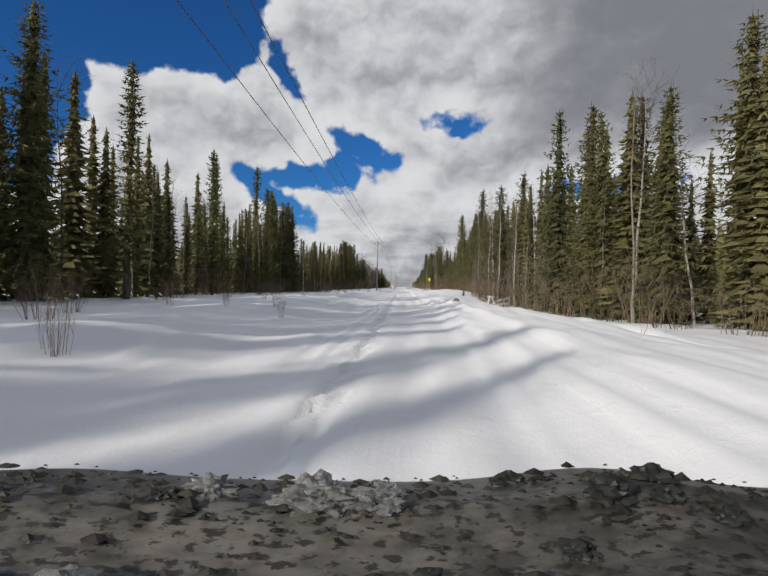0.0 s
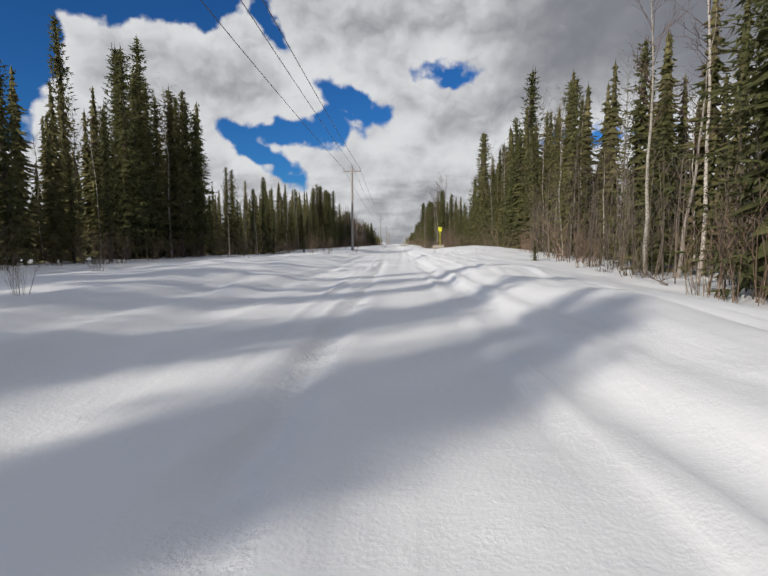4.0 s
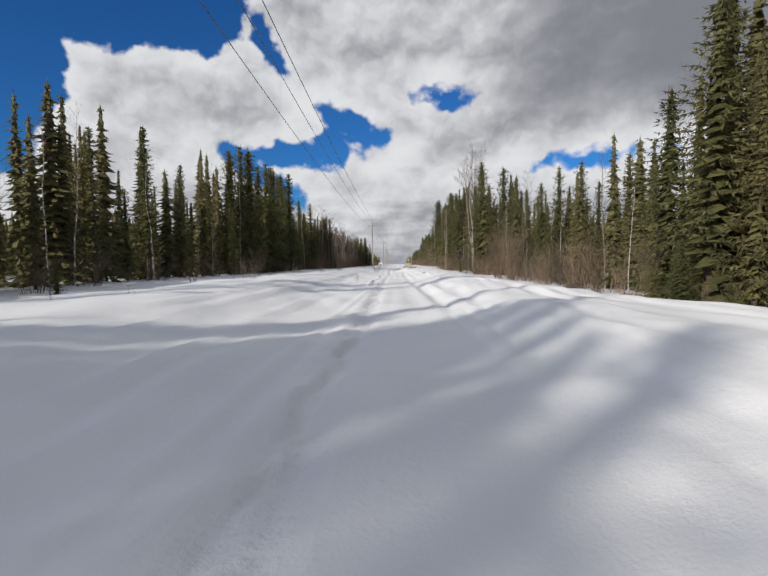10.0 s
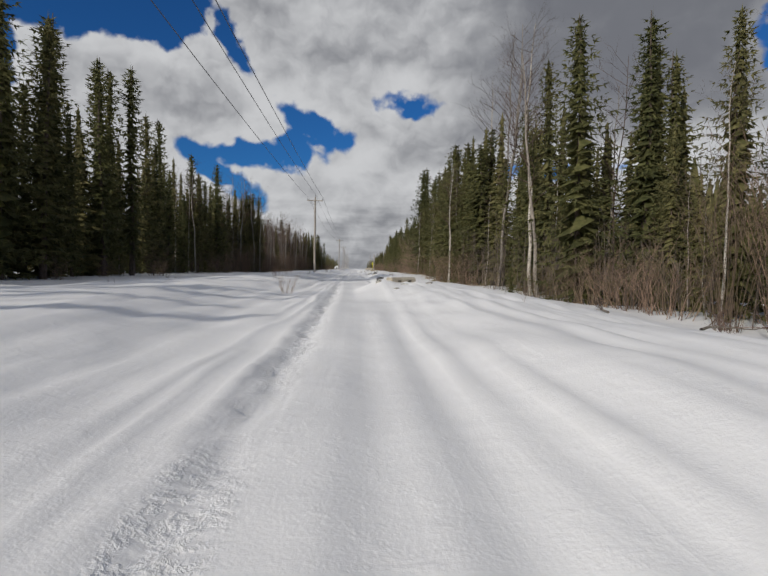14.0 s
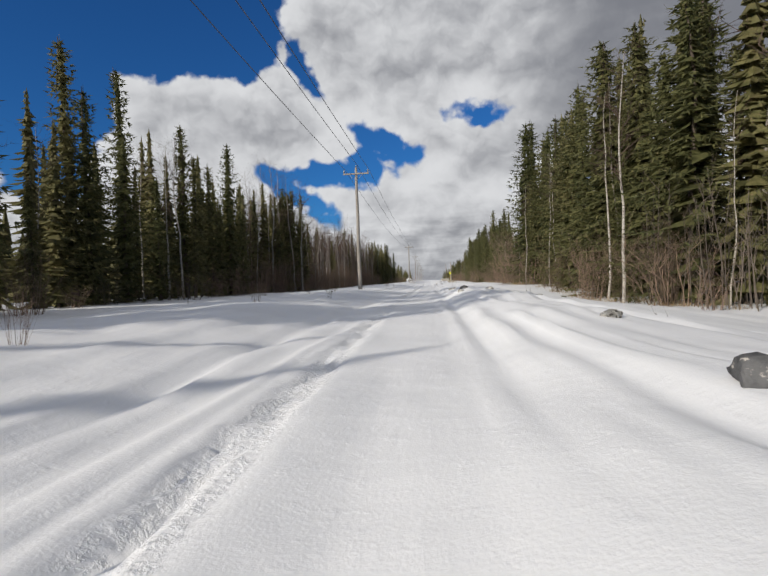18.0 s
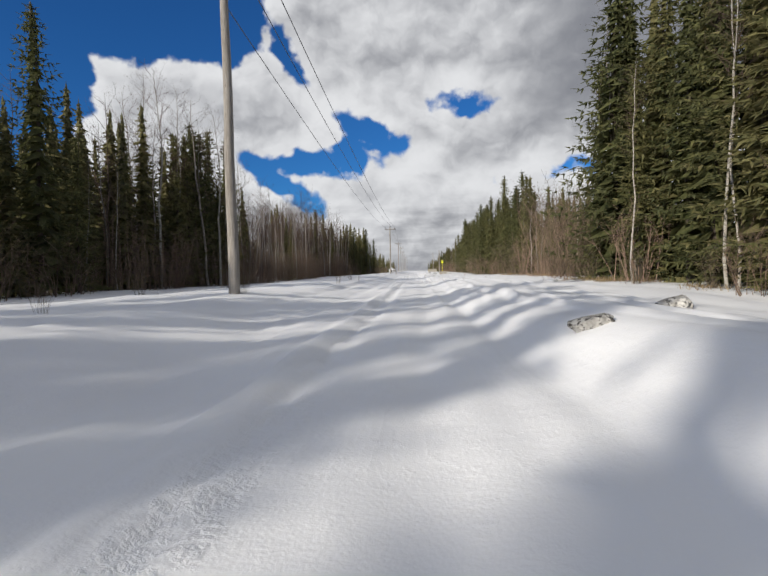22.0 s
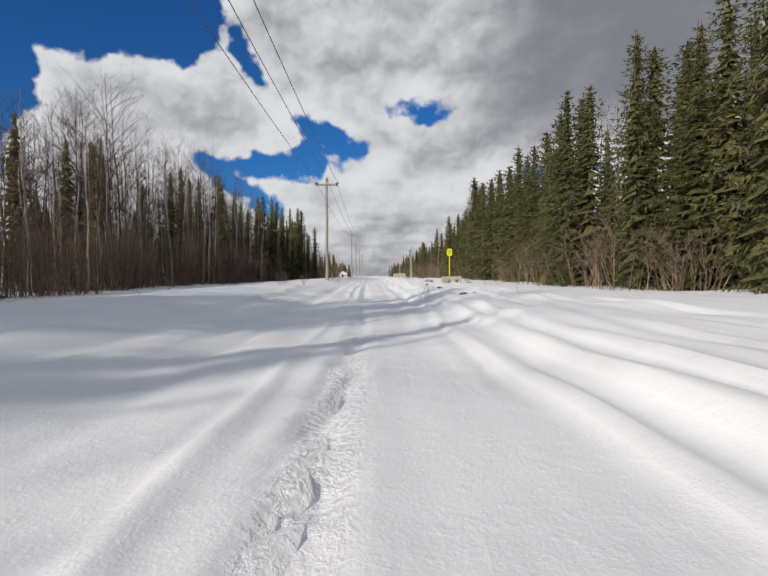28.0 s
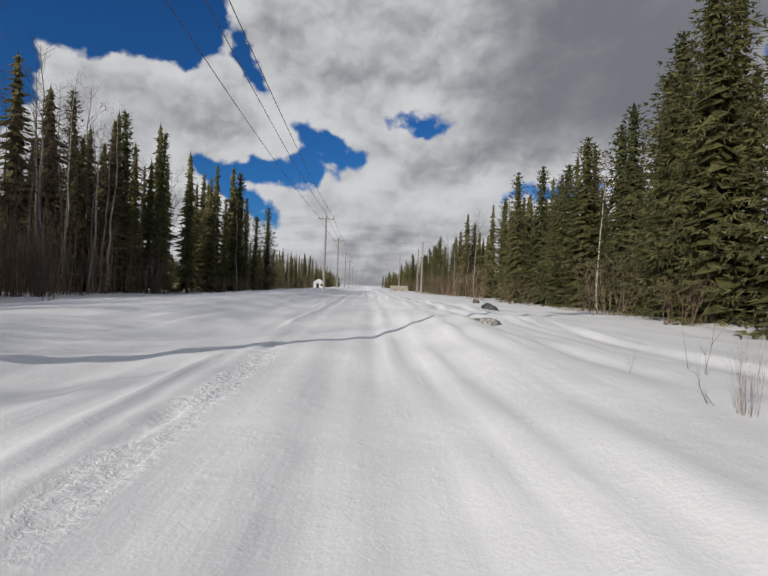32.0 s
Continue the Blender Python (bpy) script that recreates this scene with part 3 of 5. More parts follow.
def bare_parts(seed, tall, crown_from, spread, trunk_r, thick=2.1, stout=1.5):
    """Meshes of one leafless tree: trunk and its branches."""
    r = random.Random(seed)
    trunk, twig = Soup(), Soup()
    pts = [Vector((0, 0, 0))]
    bend = Vector((r.uniform(-0.5, 0.5), r.uniform(-0.5, 0.5), 0)) * 0.06
    for k in range(1, 11):
        pts.append(pts[-1] + Vector((bend.x * tall * 0.1 + r.uniform(-0.13, 0.13), bend.y * tall * 0.1 + r.uniform(-0.13, 0.13), tall / 10)))
    trunk.tube(pts, [trunk_r * (1 - k / 10.4) + 0.008 for k in range(11)], 7)
    for k in range(int(tall * thick)):
        f = crown_from + (1 - crown_from) * (k / (tall * thick)) ** 0.8
        i = min(int(f * 10), 9)
        p = pts[i].lerp(pts[i + 1], f * 10 - i)
        w = r.uniform(0, 6.28)
        d = Vector((math.cos(w), math.sin(w), r.uniform(0.5, 1.4))).normalized()
        round_off = math.sin(math.pi * (0.16 + 0.72 * (f - crown_from) / (1 - crown_from))) ** 0.7
        limbs(trunk, r, p, d, spread * 0.62 * round_off * r.uniform(0.6, 1.2) + 0.3, trunk_r * 0.28 * stout * (1.2 - f), 1, twig)
    return trunk, twig


def brush_parts(seed, tall, stems, spread):
    """Mesh of a clump of bare willow stems."""
    r = random.Random(seed)
    twig = Soup()
    for k in range(stems):
        w, q = r.uniform(0, 6.28), r.random() ** 0.5 * spread * 0.45
        p = Vector((math.cos(w) * q, math.sin(w) * q, -0.15))
        d = Vector((math.cos(w) * r.uniform(0, 0.5), math.sin(w) * r.uniform(0, 0.5), 1)).normalized()
        limbs(twig, r, p, d, tall * r.uniform(0.6, 1.05), 0.011 * tall ** 0.5, 1 if r.random() < 0.6 else 2, twig)
    return twig


SPRUCES = []
for k, (tall, wide, gap, bare, pitch) in enumerate(((14, 1.85, 0.43, 0.12, 0.37), (14, 1.55, 0.43, 0.18, 0.37), (14, 2.6, 0.44, 0.03, 0.28), (14, 3.25, 0.48, 0.02, 0.31), (14, 1.2, 0.44, 0.22, 0.31), (14, 2.15, 0.42, 0.08, 0.30))):
    trunk, crown = spruce_parts(k + 1, tall, wide, gap, bare, pitch)
    SPRUCES.append((trunk.mesh("trunk", BARK), crown.mesh("crown", NEEDLE)))
BARES = []
for k, (tall, cf, spread, tr, mat) in enumerate(((13, 0.45, 2.4, 0.085, BIRCH), (13, 0.55, 1.8, 0.07, BIRCH), (13, 0.35, 2.6, 0.09, ASPEN), (13, 0.5, 1.6, 0.06, ASPEN), (13, 0.6, 1.2, 0.05, BIRCH))):
    trunk, twig = bare_parts(40 + k, tall, cf, spread, tr)
    BARES.append((trunk.mesh("trunk", mat), twig.mesh("crown", TWIG)))
def cane_parts(seed, tall, stems, spread):
    """Mesh of a tall clump of slender leafless canes that fan out from one foot."""
    r = random.Random(seed)
    soup = Soup()
    for k in range(stems):
        w, q = r.uniform(0, 6.28), r.random() ** 0.5
        foot = Vector((math.cos(w) * q * spread * 0.2, math.sin(w) * q * spread * 0.2, -0.15))
        top = Vector((math.cos(w) * q * spread, math.sin(w) * q * spread, tall * r.uniform(0.55, 1.0)))
        bow = Vector((math.cos(w) * -0.25 + r.gauss(0, 0.25), math.sin(w) * -0.25 + r.gauss(0, 0.25), tall * 0.12))
        pts = [foot.lerp(top, f) + bow * math.sin(math.pi * f) for f in (0, 0.3, 0.65, 1.0)]
        thick = r.uniform(0.008, 0.017)
        soup.tube(pts, [thick, thick * 0.8, thick * 0.55, 0.004], 3)
        for j in range(6):
            a = pts[1].lerp(pts[3], r.uniform(0.1, 0.95))
            b = a + Vector((r.uniform(-0.5, 0.5), r.uniform(-0.5, 0.5), r.uniform(0.5, 1.1))) * r.uniform(0.5, 1.0)
            soup.tube([a, b], [0.008, 0.003], 3)
    return soup


def stem_parts(seed, tall, stems, lean):
    """Mesh of a few long dry stems that lean one way."""
    r = random.Random(seed)
    twig = Soup()
    for k in range(stems):
        p = Vector((r.uniform(-0.25, 0.25), r.uniform(-0.25, 0.25), -0.1))
        d = Vector((lean * r.uniform(0.4, 1.2), r.uniform(-0.4, 0.4), 1)).normalized()
        limbs(twig, r, p, d, tall * r.uniform(0.5, 1.0), 0.008, 2 if k < 2 else 3, twig)
    return twig


STEMS = [stem_parts(80 + k, 1.15, 3, (-0.8, 0.5, -0.35)[k]).mesh("stems", BRUSH) for k in range(3)]
CANES = [cane_parts(75 + k, 6.0, 34, 2.5).mesh("canes", BRUSH) for k in range(3)]
BRUSHES = [brush_parts(70 + k, 2.6, 22, 1.8).mesh("stems", BRUSH) for k in range(4)]


def spruce(x, y, tall, kind=0, girth=1.0, label="dark green spruce rising from the snow", group="spruces along the cutline"):
    root = tagged(new("spruce"), label, "tree", group)
    s = tall / 14
    root.matrix_basis = pose(x, y, gz(x, y) - 0.1, rng.uniform(-1.5, 1.5), rng.uniform(-1.5, 1.5), rng.uniform(0, 360)) @ Matrix.Diagonal((s * girth, s * girth, s, 1))
    part("trunk", SPRUCES[kind][0], root)
    part("crown", SPRUCES[kind][1], root)
    return root


def bare_tree(x, y, tall, kind=0, tilt=(0, 0)):
    pale = kind in (0, 1, 4)
    root = tagged(new("birch" if pale else "aspen"), "leafless birch with pale peeling bark" if pale else "leafless grey aspen with fine branches", "tree", "bare trees along the cutline")
    s = tall / 13
    root.matrix_basis = pose(x, y, gz(x, y) - 0.1, tilt[0] + rng.uniform(-2, 2), tilt[1] + rng.uniform(-2, 2), rng.uniform(0, 360)) @ Matrix.Diagonal((s, s, s, 1))
    part("trunk", BARES[kind][0], root)
    part("crown", BARES[kind][1], root)
    return root


def brush(x, y, tall, wide=1.0, kind=0):
    ob = tagged(new("willow_shrub", BRUSHES[kind]), "leafless reddish-brown willow brush in snow", "shrub", "brush along the forest edge")
    s = tall / 2.6
    ob.matrix_basis = pose(x, y, gz(x, y), 0, 0, rng.uniform(0, 360)) @ Matrix.Diagonal((s * wide, s * wide, s, 1))
    return ob


def cane_clump(x, y, tall, wide=1.0, kind=0):
    ob = tagged(new("alder_clump", CANES[kind % 3]), "tall clump of slender leafless tan canes", "shrub", "cane clumps at the forest edge")
    s = tall / 6.0
    ob.matrix_basis = pose(x, y, gz(x, y), 0, 0, rng.uniform(0, 360)) @ Matrix.Diagonal((s * wide, s * wide, s, 1))
    return ob


def dry_stems(x, y, tall, kind=0):
    ob = tagged(new("dry_stem", STEMS[kind]), "few dry brown stems leaning out of snow", "twig", "dry stems in the snow")
    ob.matrix_basis = pose(x, y, gz(x, y), 0, 0, rng.uniform(-40, 40)) @ Matrix.Diagonal((tall, tall, tall, 1))
    return ob


def edge_left(y):
    return float(np.interp(y, (-40, 60, 120, 240, 335, 362, 700), (-19, -20, -20.5, -20, -18.5, -14, -13))) + 0.9 * math.sin(y / 13.0) + 0.7 * math.sin(y / 5.1 + 1)


def edge_right(y):
    return float(np.interp(y, [row[0] for row in EAST], [row[1] for row in EAST])) + 0.5 * math.sin(y / 11.0 + 2) + 0.4 * math.sin(y / 4.3)


def zone(y, *steps):
    """The value of the last step (from, value) that y has passed."""
    v = steps[0][1]
    for a, b in steps:
        if y >= a:
            v = b
    return v


def wood_height(side, y):
    if side < 0:
        return zone(y, (-99, 17), (8, 14.5), (17, 17.5), (33, 15), (55, 12.5), (78, 17), (94, 11.5), (122, 13.5), (140, 14.5), (168, 16), (198, 13), (211, 15.5), (244, 16), (257, 12.5), (292, 15), (300, 17), (340, 15.5), (375, 8), (420, 10))
    return zone(y, (-99, 12.5), (40, 13.5), (85, 18), (135, 12.8), (152, 11), (180, 17), (236, 9), (262, 12.3), (325, 11), (370, 10))


def bare_share(side, y):
    if side < 0:
        return zone(y, (-99, 0.26), (70, 0.12), (236, 0.4), (258, 0.85), (337, 0.12))
    return zone(y, (-99, 0.15), (34, 0.4), (85, 0.18), (150, 0.3), (180, 0.15), (236, 0.25), (262, 0.1))


def plant_edges():
    """The trees that stand at the edge of the forest on both sides."""
    y = -24.0
    while y < 425:
        y += rng.uniform(2.4, 4.1)
        for side in (-1, 1):
            yy = y + rng.uniform(-1, 1)
            if (side > 0 and yy < 2) or (yy > 410 and rng.random() < 0.5):
                continue
            edge = edge_left(yy) if side < 0 else edge_right(yy)
            bare = bare_share(side, yy)
            if rng.random() > (0.985 if side < 0 and 258 < yy < 336 else bare * 0.8):
                kind = rng.choice(((0, 2, 5, 2, 1) if 198 < yy < 258 else (0, 1, 5, 4, 0)) if side < 0 else ((0, 2, 5, 2, 1) if yy < 236 else (2, 3, 3, 2, 5)))
                spruce(edge + side * rng.uniform(0, 3.2), yy, wood_height(side, yy) * rng.uniform(0.55, 0.98), kind, rng.uniform(0.85, 1.2))
            if rng.random() < 0.25 + bare * 0.75:
                bare_tree(edge + side * rng.uniform(-0.6, 2.5), yy + rng.uniform(-1, 1), wood_height(side, yy) * rng.uniform(0.55, 0.95), rng.randrange(5))
            if rng.random() < 0.25 + bare:
                bare_tree(edge + side * rng.uniform(0, 3), yy + 1.4 + rng.uniform(-1, 1), wood_height(side, yy) * rng.uniform(0.5, 0.9), rng.choice((1, 3, 4, 2)))
            if rng.random() < 0.75:
                brush(edge - side * rng.uniform(0.2, 1.6), yy + rng.uniform(-1.5, 1.5), rng.uniform(1.2, 3.2), rng.uniform(0.8, 1.4), rng.randrange(4))


plant_edges()

# close ranks of tall spruces on the west edge, whose shade lies across the run
for lo, hi, pace in ((-20, -8, 1.7), (-4, 6, 2.4), (17, 27, 1.9), (77, 91, 1.5), (169.3, 177.5, 1.5), (182, 190, 1.5), (193.8, 199.0, 1.3), (246, 256, 2.4)):
    yy = lo
    while yy < hi:
        yy += pace * rng.uniform(0.7, 1.3)
        spruce(edge_left(yy) - rng.uniform(0.2, 2.6), yy, rng.uniform(13.8, 16.4) + (1.2 if 70 < yy < 100 else 2.6 if 192 < yy < 200 else 1.8 if 168 < yy < 192 else 0.0), rng.choice((0, 2, 5, 0)), rng.uniform(0.9, 1.2))
# bushy spruces that close the sunlit east edge down to the snow
for lo, hi, pace, low, high in ((86, 132, 4.2, 0.58, 0.85), (202, 234, 2.6, 0.7, 1.0), (262, 338, 2.0, 0.72, 1.0)):
    yy = lo
    while yy < hi:
        yy += pace * rng.uniform(0.75, 1.25)
        spruce(edge_right(yy) + rng.uniform(0.3, 2.2), yy, wood_height(1, yy) * rng.uniform(low, high), rng.choice((2, 3, 3)), rng.uniform(0.95, 1.25), "bushy olive spruce with boughs down to the snow", "bushy spruces on the east edge")
# crowned bare trees inside the west thicket
for k in range(100):
    yy = rng.uniform(243, 340)
    bare_tree(edge_left(yy) - rng.uniform(0.0, 6.0), yy, wood_height(-1, yy) * rng.uniform(0.65, 0.95), rng.choice((2, 2, 0, 3)))
for k in range(9):
    yy = rng.uniform(250, 336)
    spruce(edge_left(yy) - rng.uniform(2.0, 7.0), yy, wood_height(-1, yy) * rng.uniform(0.5, 0.75), rng.choice((0, 1, 4)))

# trees that stand out, west side then east side: x, y, height, kind, girth
for row in ((-20.2, 51.5, 15.8, 0, 0.9), (-29.5, 96.4, 25.0, 0, 0.8), (-35.7, 93.4, 26.0, 1, 0.8), (-20.7, 87, 15.6, 1, 0.9), (-21.4, 233, 17.0, 3, 0.8), (-24.5, 219, 19.6, 0, 0.9),
            (-20.8, 252, 16.0, 2, 0.9), (-20.5, 250, 14.0, 1, 1.0), (-23, 226, 17.0, 1, 1.0), (-22.5, 210, 17.5, 0, 1.0), (-29, 354, 20.5, 2, 0.9),
            (-15.0, 364, 15.0, 0, 1.0), (-13.4, 374, 12.3, 2, 1.0), (-16.5, 367, 13.5, 2, 1.0), (-14.5, 371, 10.5, 0, 1.2)):
    spruce(*row, label="tall dark spruce standing out of the forest edge")
for row in ((9.5, 30.4, 13.0, 2, 0.85), (9.8, 26.6, 11.8, 5, 0.9), (10.4, 25.4, 10.8, 2, 0.8), (14.6, 123, 20.4, 4, 1.1), (15.2, 96, 20.5, 5, 0.95), (14.2, 116, 18.5, 0, 1.1),
            (14.0, 183.6, 17.6, 3, 0.95), (16.5, 174.4, 13.6, 3, 0.75), (16.9, 169.5, 11.6, 5, 0.95), (16.4, 156.5, 12.0, 2, 0.9), (17.6, 180, 14.2, 2, 1.0), (16.6, 162, 11.2, 2, 0.95), (15.6, 149, 11.0, 2, 0.9), (15.5, 192, 18.4, 3, 0.75), (11.6, 232, 17.2, 2, 0.8), (13.0, 221, 16.6, 5, 0.9), (12.2, 226, 15.6, 2, 0.9), (12.6, 214, 16.5, 2, 1.0), (13.0, 276, 14.0, 3, 0.7),
            (14.6, 270, 13.6, 2, 0.9), (12.2, 283, 12.4, 2, 0.9), (11.8, 290, 12.0, 3, 0.8), (12.3, 318.5, 12.2, 3, 0.95), (13.6, 323, 11.6, 2, 1.0), (14.5, 316, 11.4, 3, 0.8)):
    spruce(*row, label="bushy green spruce at the sunlit forest edge")
for row in ((9.8, 21, 10.6, 0), (10.3, 56, 12.5, 1), (17.6, 171.5, 13.8, 0), (14.9, 173, 10.5, 1), (13.4, 190, 20.0, 0), (13.0, 187.5, 19.0, 2), (10.2, 205.2, 12.4, 0), (10.8, 209, 12.0, 1), (9.9, 228, 9.6, 4), (11.0, 230, 10.0, 1), (13.6, 199, 22, 2), (14.5, 202, 24.0, 3), (15.2, 204, 24.5, 2), (14.8, 206.5, 22, 0),
            (9.6, 50, 11.5, 4), (10.6, 60, 12.5, 0), (-18.2, 251.5, 16.5, 0), (-19.0, 250.5, 17.0, 2), (-21.0, 249, 18.0, 1), (-22.5, 247, 18.5, 3), (-20.4, 244.5, 17.5, 0), (-24.0, 248.5, 17.5, 2), (-20.5, 262, 14.5, 0), (-19.5, 268, 13.5, 2), (-20, 276, 14.0, 2), (-18.6, 284, 12.0, 0), (-17.5, 303, 12.0, 2), (-18, 312, 12.5, 3)):
    bare_tree(*row)
for row in ((13.4, 170.6, 6.6, 0.9, 0), (13.0, 167.6, 7.0, 0.9, 1), (13.7, 165.4, 7.2, 0.9, 2), (13.2, 163.2, 6.2, 0.9, 0), (14.6, 169.0, 6.0, 0.9, 2),
            (13.4, 133, 4.2, 0.9, 1), (14.0, 141, 4.8, 0.9, 0), (14.4, 146.5, 5.0, 0.9, 1), (14.9, 151, 5.2, 0.9, 2), (15.0, 155, 4.6, 0.9, 0),
            (10.6, 239, 6.4, 1.1, 0), (11.0, 242, 7.4, 1.15, 1), (10.6, 245, 6.2, 1.2, 2), (11.8, 240.6, 7.2, 1.0, 2), (10.9, 243.2, 6.8, 1.1, 0), (11.2, 240.2, 6.6, 1.2, 1), (10.0, 217, 4.2, 1.0, 2), (10.2, 211, 4.0, 1.0, 1), (10.4, 252, 4.2, 1.1, 2), (11.4, 203, 4.4, 1.0, 0), (10.8, 207, 4.2, 1.0, 2)):
    cane_clump(*row)
for row in ((13.2, 173.6, 2.4, 1.2, 0), (13.0, 176.0, 2.2, 1.2, 1), (12.6, 178.6, 2.0, 1.3, 2), (12.4, 181.2, 2.4, 1.1, 3), (12.0, 184.0, 2.2, 1.2, 0), (13.6, 160.5, 2.6, 1.2, 1), (9.4, 249, 0.7, 1.8, 1), (10.2, 247.2, 0.6, 2.0, 3)):
    brush(*row)
for k in range(46):
    yy = rng.uniform(240, 338)
    cane_clump(edge_left(yy) + rng.uniform(-3.0, 1.2), yy, rng.uniform(3.0, 6.5), rng.uniform(0.8, 1.1), rng.randrange(3))
# dry twigs close to the run
for row in ((2.2, 235.7, 0.75, 0), (3.1, 234.8, 0.8, 1), (1.1, 240.9, 0.55, 0), (1.5, 241.1, 0.65, 0), (0.9, 241.6, 0.4, 2), (1.95, 241.7, 0.45, 2), (1.3, 242.3, 0.5, 0), (1.95, 246.9, 0.7, 0), (1.05, 246.3, 0.35, 0), (2.6, 248.0, 0.5, 2), (1.7, 279.3, 0.6, 1), (1.9, 279.5, 0.7, 2), (2.1, 279.6, 0.6, 1), (2.5, 280.0, 0.65, 2), (3.6, 307.8, 0.35, 1), (3.7, 306.5, 0.5, 0),
            (4.4, 307.8, 0.7, 1), (-1.9, 132.4, 0.5, 0), (3.4, 81.3, 0.5, 1), (2.8, 80.4, 0.45, 2), (3.9, 41.0, 0.6, 2), (4.6, 40.0, 0.5, 0), (4.4, 9.0, 0.8, 1), (5.6, 10.5, 0.7, 2), (4.0, 286.0, 0.6, 0)):
    dry_stems(*row)
for row in ((3.5, 81.5, 0.45, 0.7, 3), (-5.8, 81.6, 1.5, 0.8, 0), (-7.0, 83.0, 1.9, 0.9, 2), (-5.3, 46.1, 0.6, 0.6, 3), (-5.7, 197.4, 0.7, 0.7, 1), (-4.4, 204.2, 0.55, 0.6, 0), (-4.9, 219.9, 0.7, 0.9, 2), (-5.8, 213.2, 0.5, 0.6, 3), (-4.2, 234.2, 0.5, 0.6, 0), (-4.1, 244.2, 0.5, 0.5, 1), (-4.9, 244.6, 0.7, 0.7, 2),
            (-4.9, 294.0, 0.6, 0.9, 1), (-6.1, 292.2, 0.9, 0.9, 3), (-3.9, 89.7, 0.6, 0.7, 2), (-5.4, 27.1, 0.6, 0.6, 1), (2.0, 279.7, 0.5, 0.8, 0), (-3.4, 306.7, 1.7, 0.45, 1), (-4.1, 308.5, 1.3, 0.5, 2), (-2.3, 136.5, 0.6, 0.5, 3), (-4.9, 186.0, 0.6, 0.6, 0), (-4.4, 34.1, 0.6, 0.7, 1), (3.7, 306.3, 0.55, 0.4, 2), (-5.2, 14.5, 0.55, 0.5, 2), (-4.2, 16.5, 0.6, 0.5, 0),
            (-3.2, 13.2, 0.55, 0.5, 1), (-6.3, 17.5, 0.7, 0.5, 3), (-7.4, 15.5, 0.6, 0.5, 0), (-5.6, 20.0, 0.6, 0.5, 1), (-2.6, 174.6, 0.9, 1.0, 2), (-3.9, 5.5, 0.8, 0.6, 3), (-6.0, 8.0, 0.8, 0.9, 0), (-7.5, 11.0, 0.9, 0.9, 1)):
    brush(*row)
# saplings and dry stems that poke out of the open snow
for k in range(70):
    yy = rng.uniform(2, 330)
    xx = rng.choice((rng.uniform(-15, -6.2), rng.uniform(-15, -6.2), rng.uniform(4.2, 8.5)))
    if xx > 0 or k % 2:
        dry_stems(xx, yy, rng.uniform(0.4, 0.9), rng.randrange(3))
    else:
        brush(xx, yy, rng.uniform(0.5, 1.3), rng.uniform(0.5, 1.1), rng.randrange(4))


def dead_grass(count):
    """Flattened dead grass in patches along the east edge, one mesh past counting."""
    r = random.Random(23)
    s = Soup()
    for j in range(count):
        y = r.choice((r.uniform(200, 262), r.uniform(200, 262), r.uniform(20, 330)))
        x, size = edge_right(y) - r.uniform(-0.4, 1.8), r.uniform(0.4, 1.1)
        for k in range(110):
            a, q = r.uniform(0, 6.28), r.random() ** 0.5 * size
            px, py = x + math.cos(a) * q, y + math.sin(a) * q * 1.5
            p = Vector((px, py, gz(x, y) - 0.03))
            b = r.uniform(0, 6.28)
            tip = p + Vector((math.cos(b) * 0.25, math.sin(b) * 0.25, r.uniform(0.08, 0.3)))
            w = Vector((math.sin(b), -math.cos(b), 0)) * 0.012
            s.tri(p - w, p + w, tip)
    tagged(new("dead_grass", s.mesh("dead_grass", GRASS)), "flattened dead tan grass melting out of snow", "grass", kind="stuff")


# young spruces that stand out into the open snow
for row in ((12.0, 127.7, 3.2, 3, 1.4), (12.6, 129.2, 2.6, 2, 1.4), (10.2, 118.5, 1.6, 3, 1.5), (9.6, 121, 1.2, 2, 1.6), (11.0, 128, 2.2, 3, 1.4), (8.8, 70, 1.4, 2, 1.5), (-17.5, 60, 2.0, 3, 1.3), (-17.0, 131, 2.4, 2, 1.3), (10.6, 186, 2.2, 3, 1.3), (10.9, 288, 2.6, 3, 1.3)):
    spruce(*row, label="young bushy spruce standing in the snow", group="young spruces in the open")
dead_grass(70)


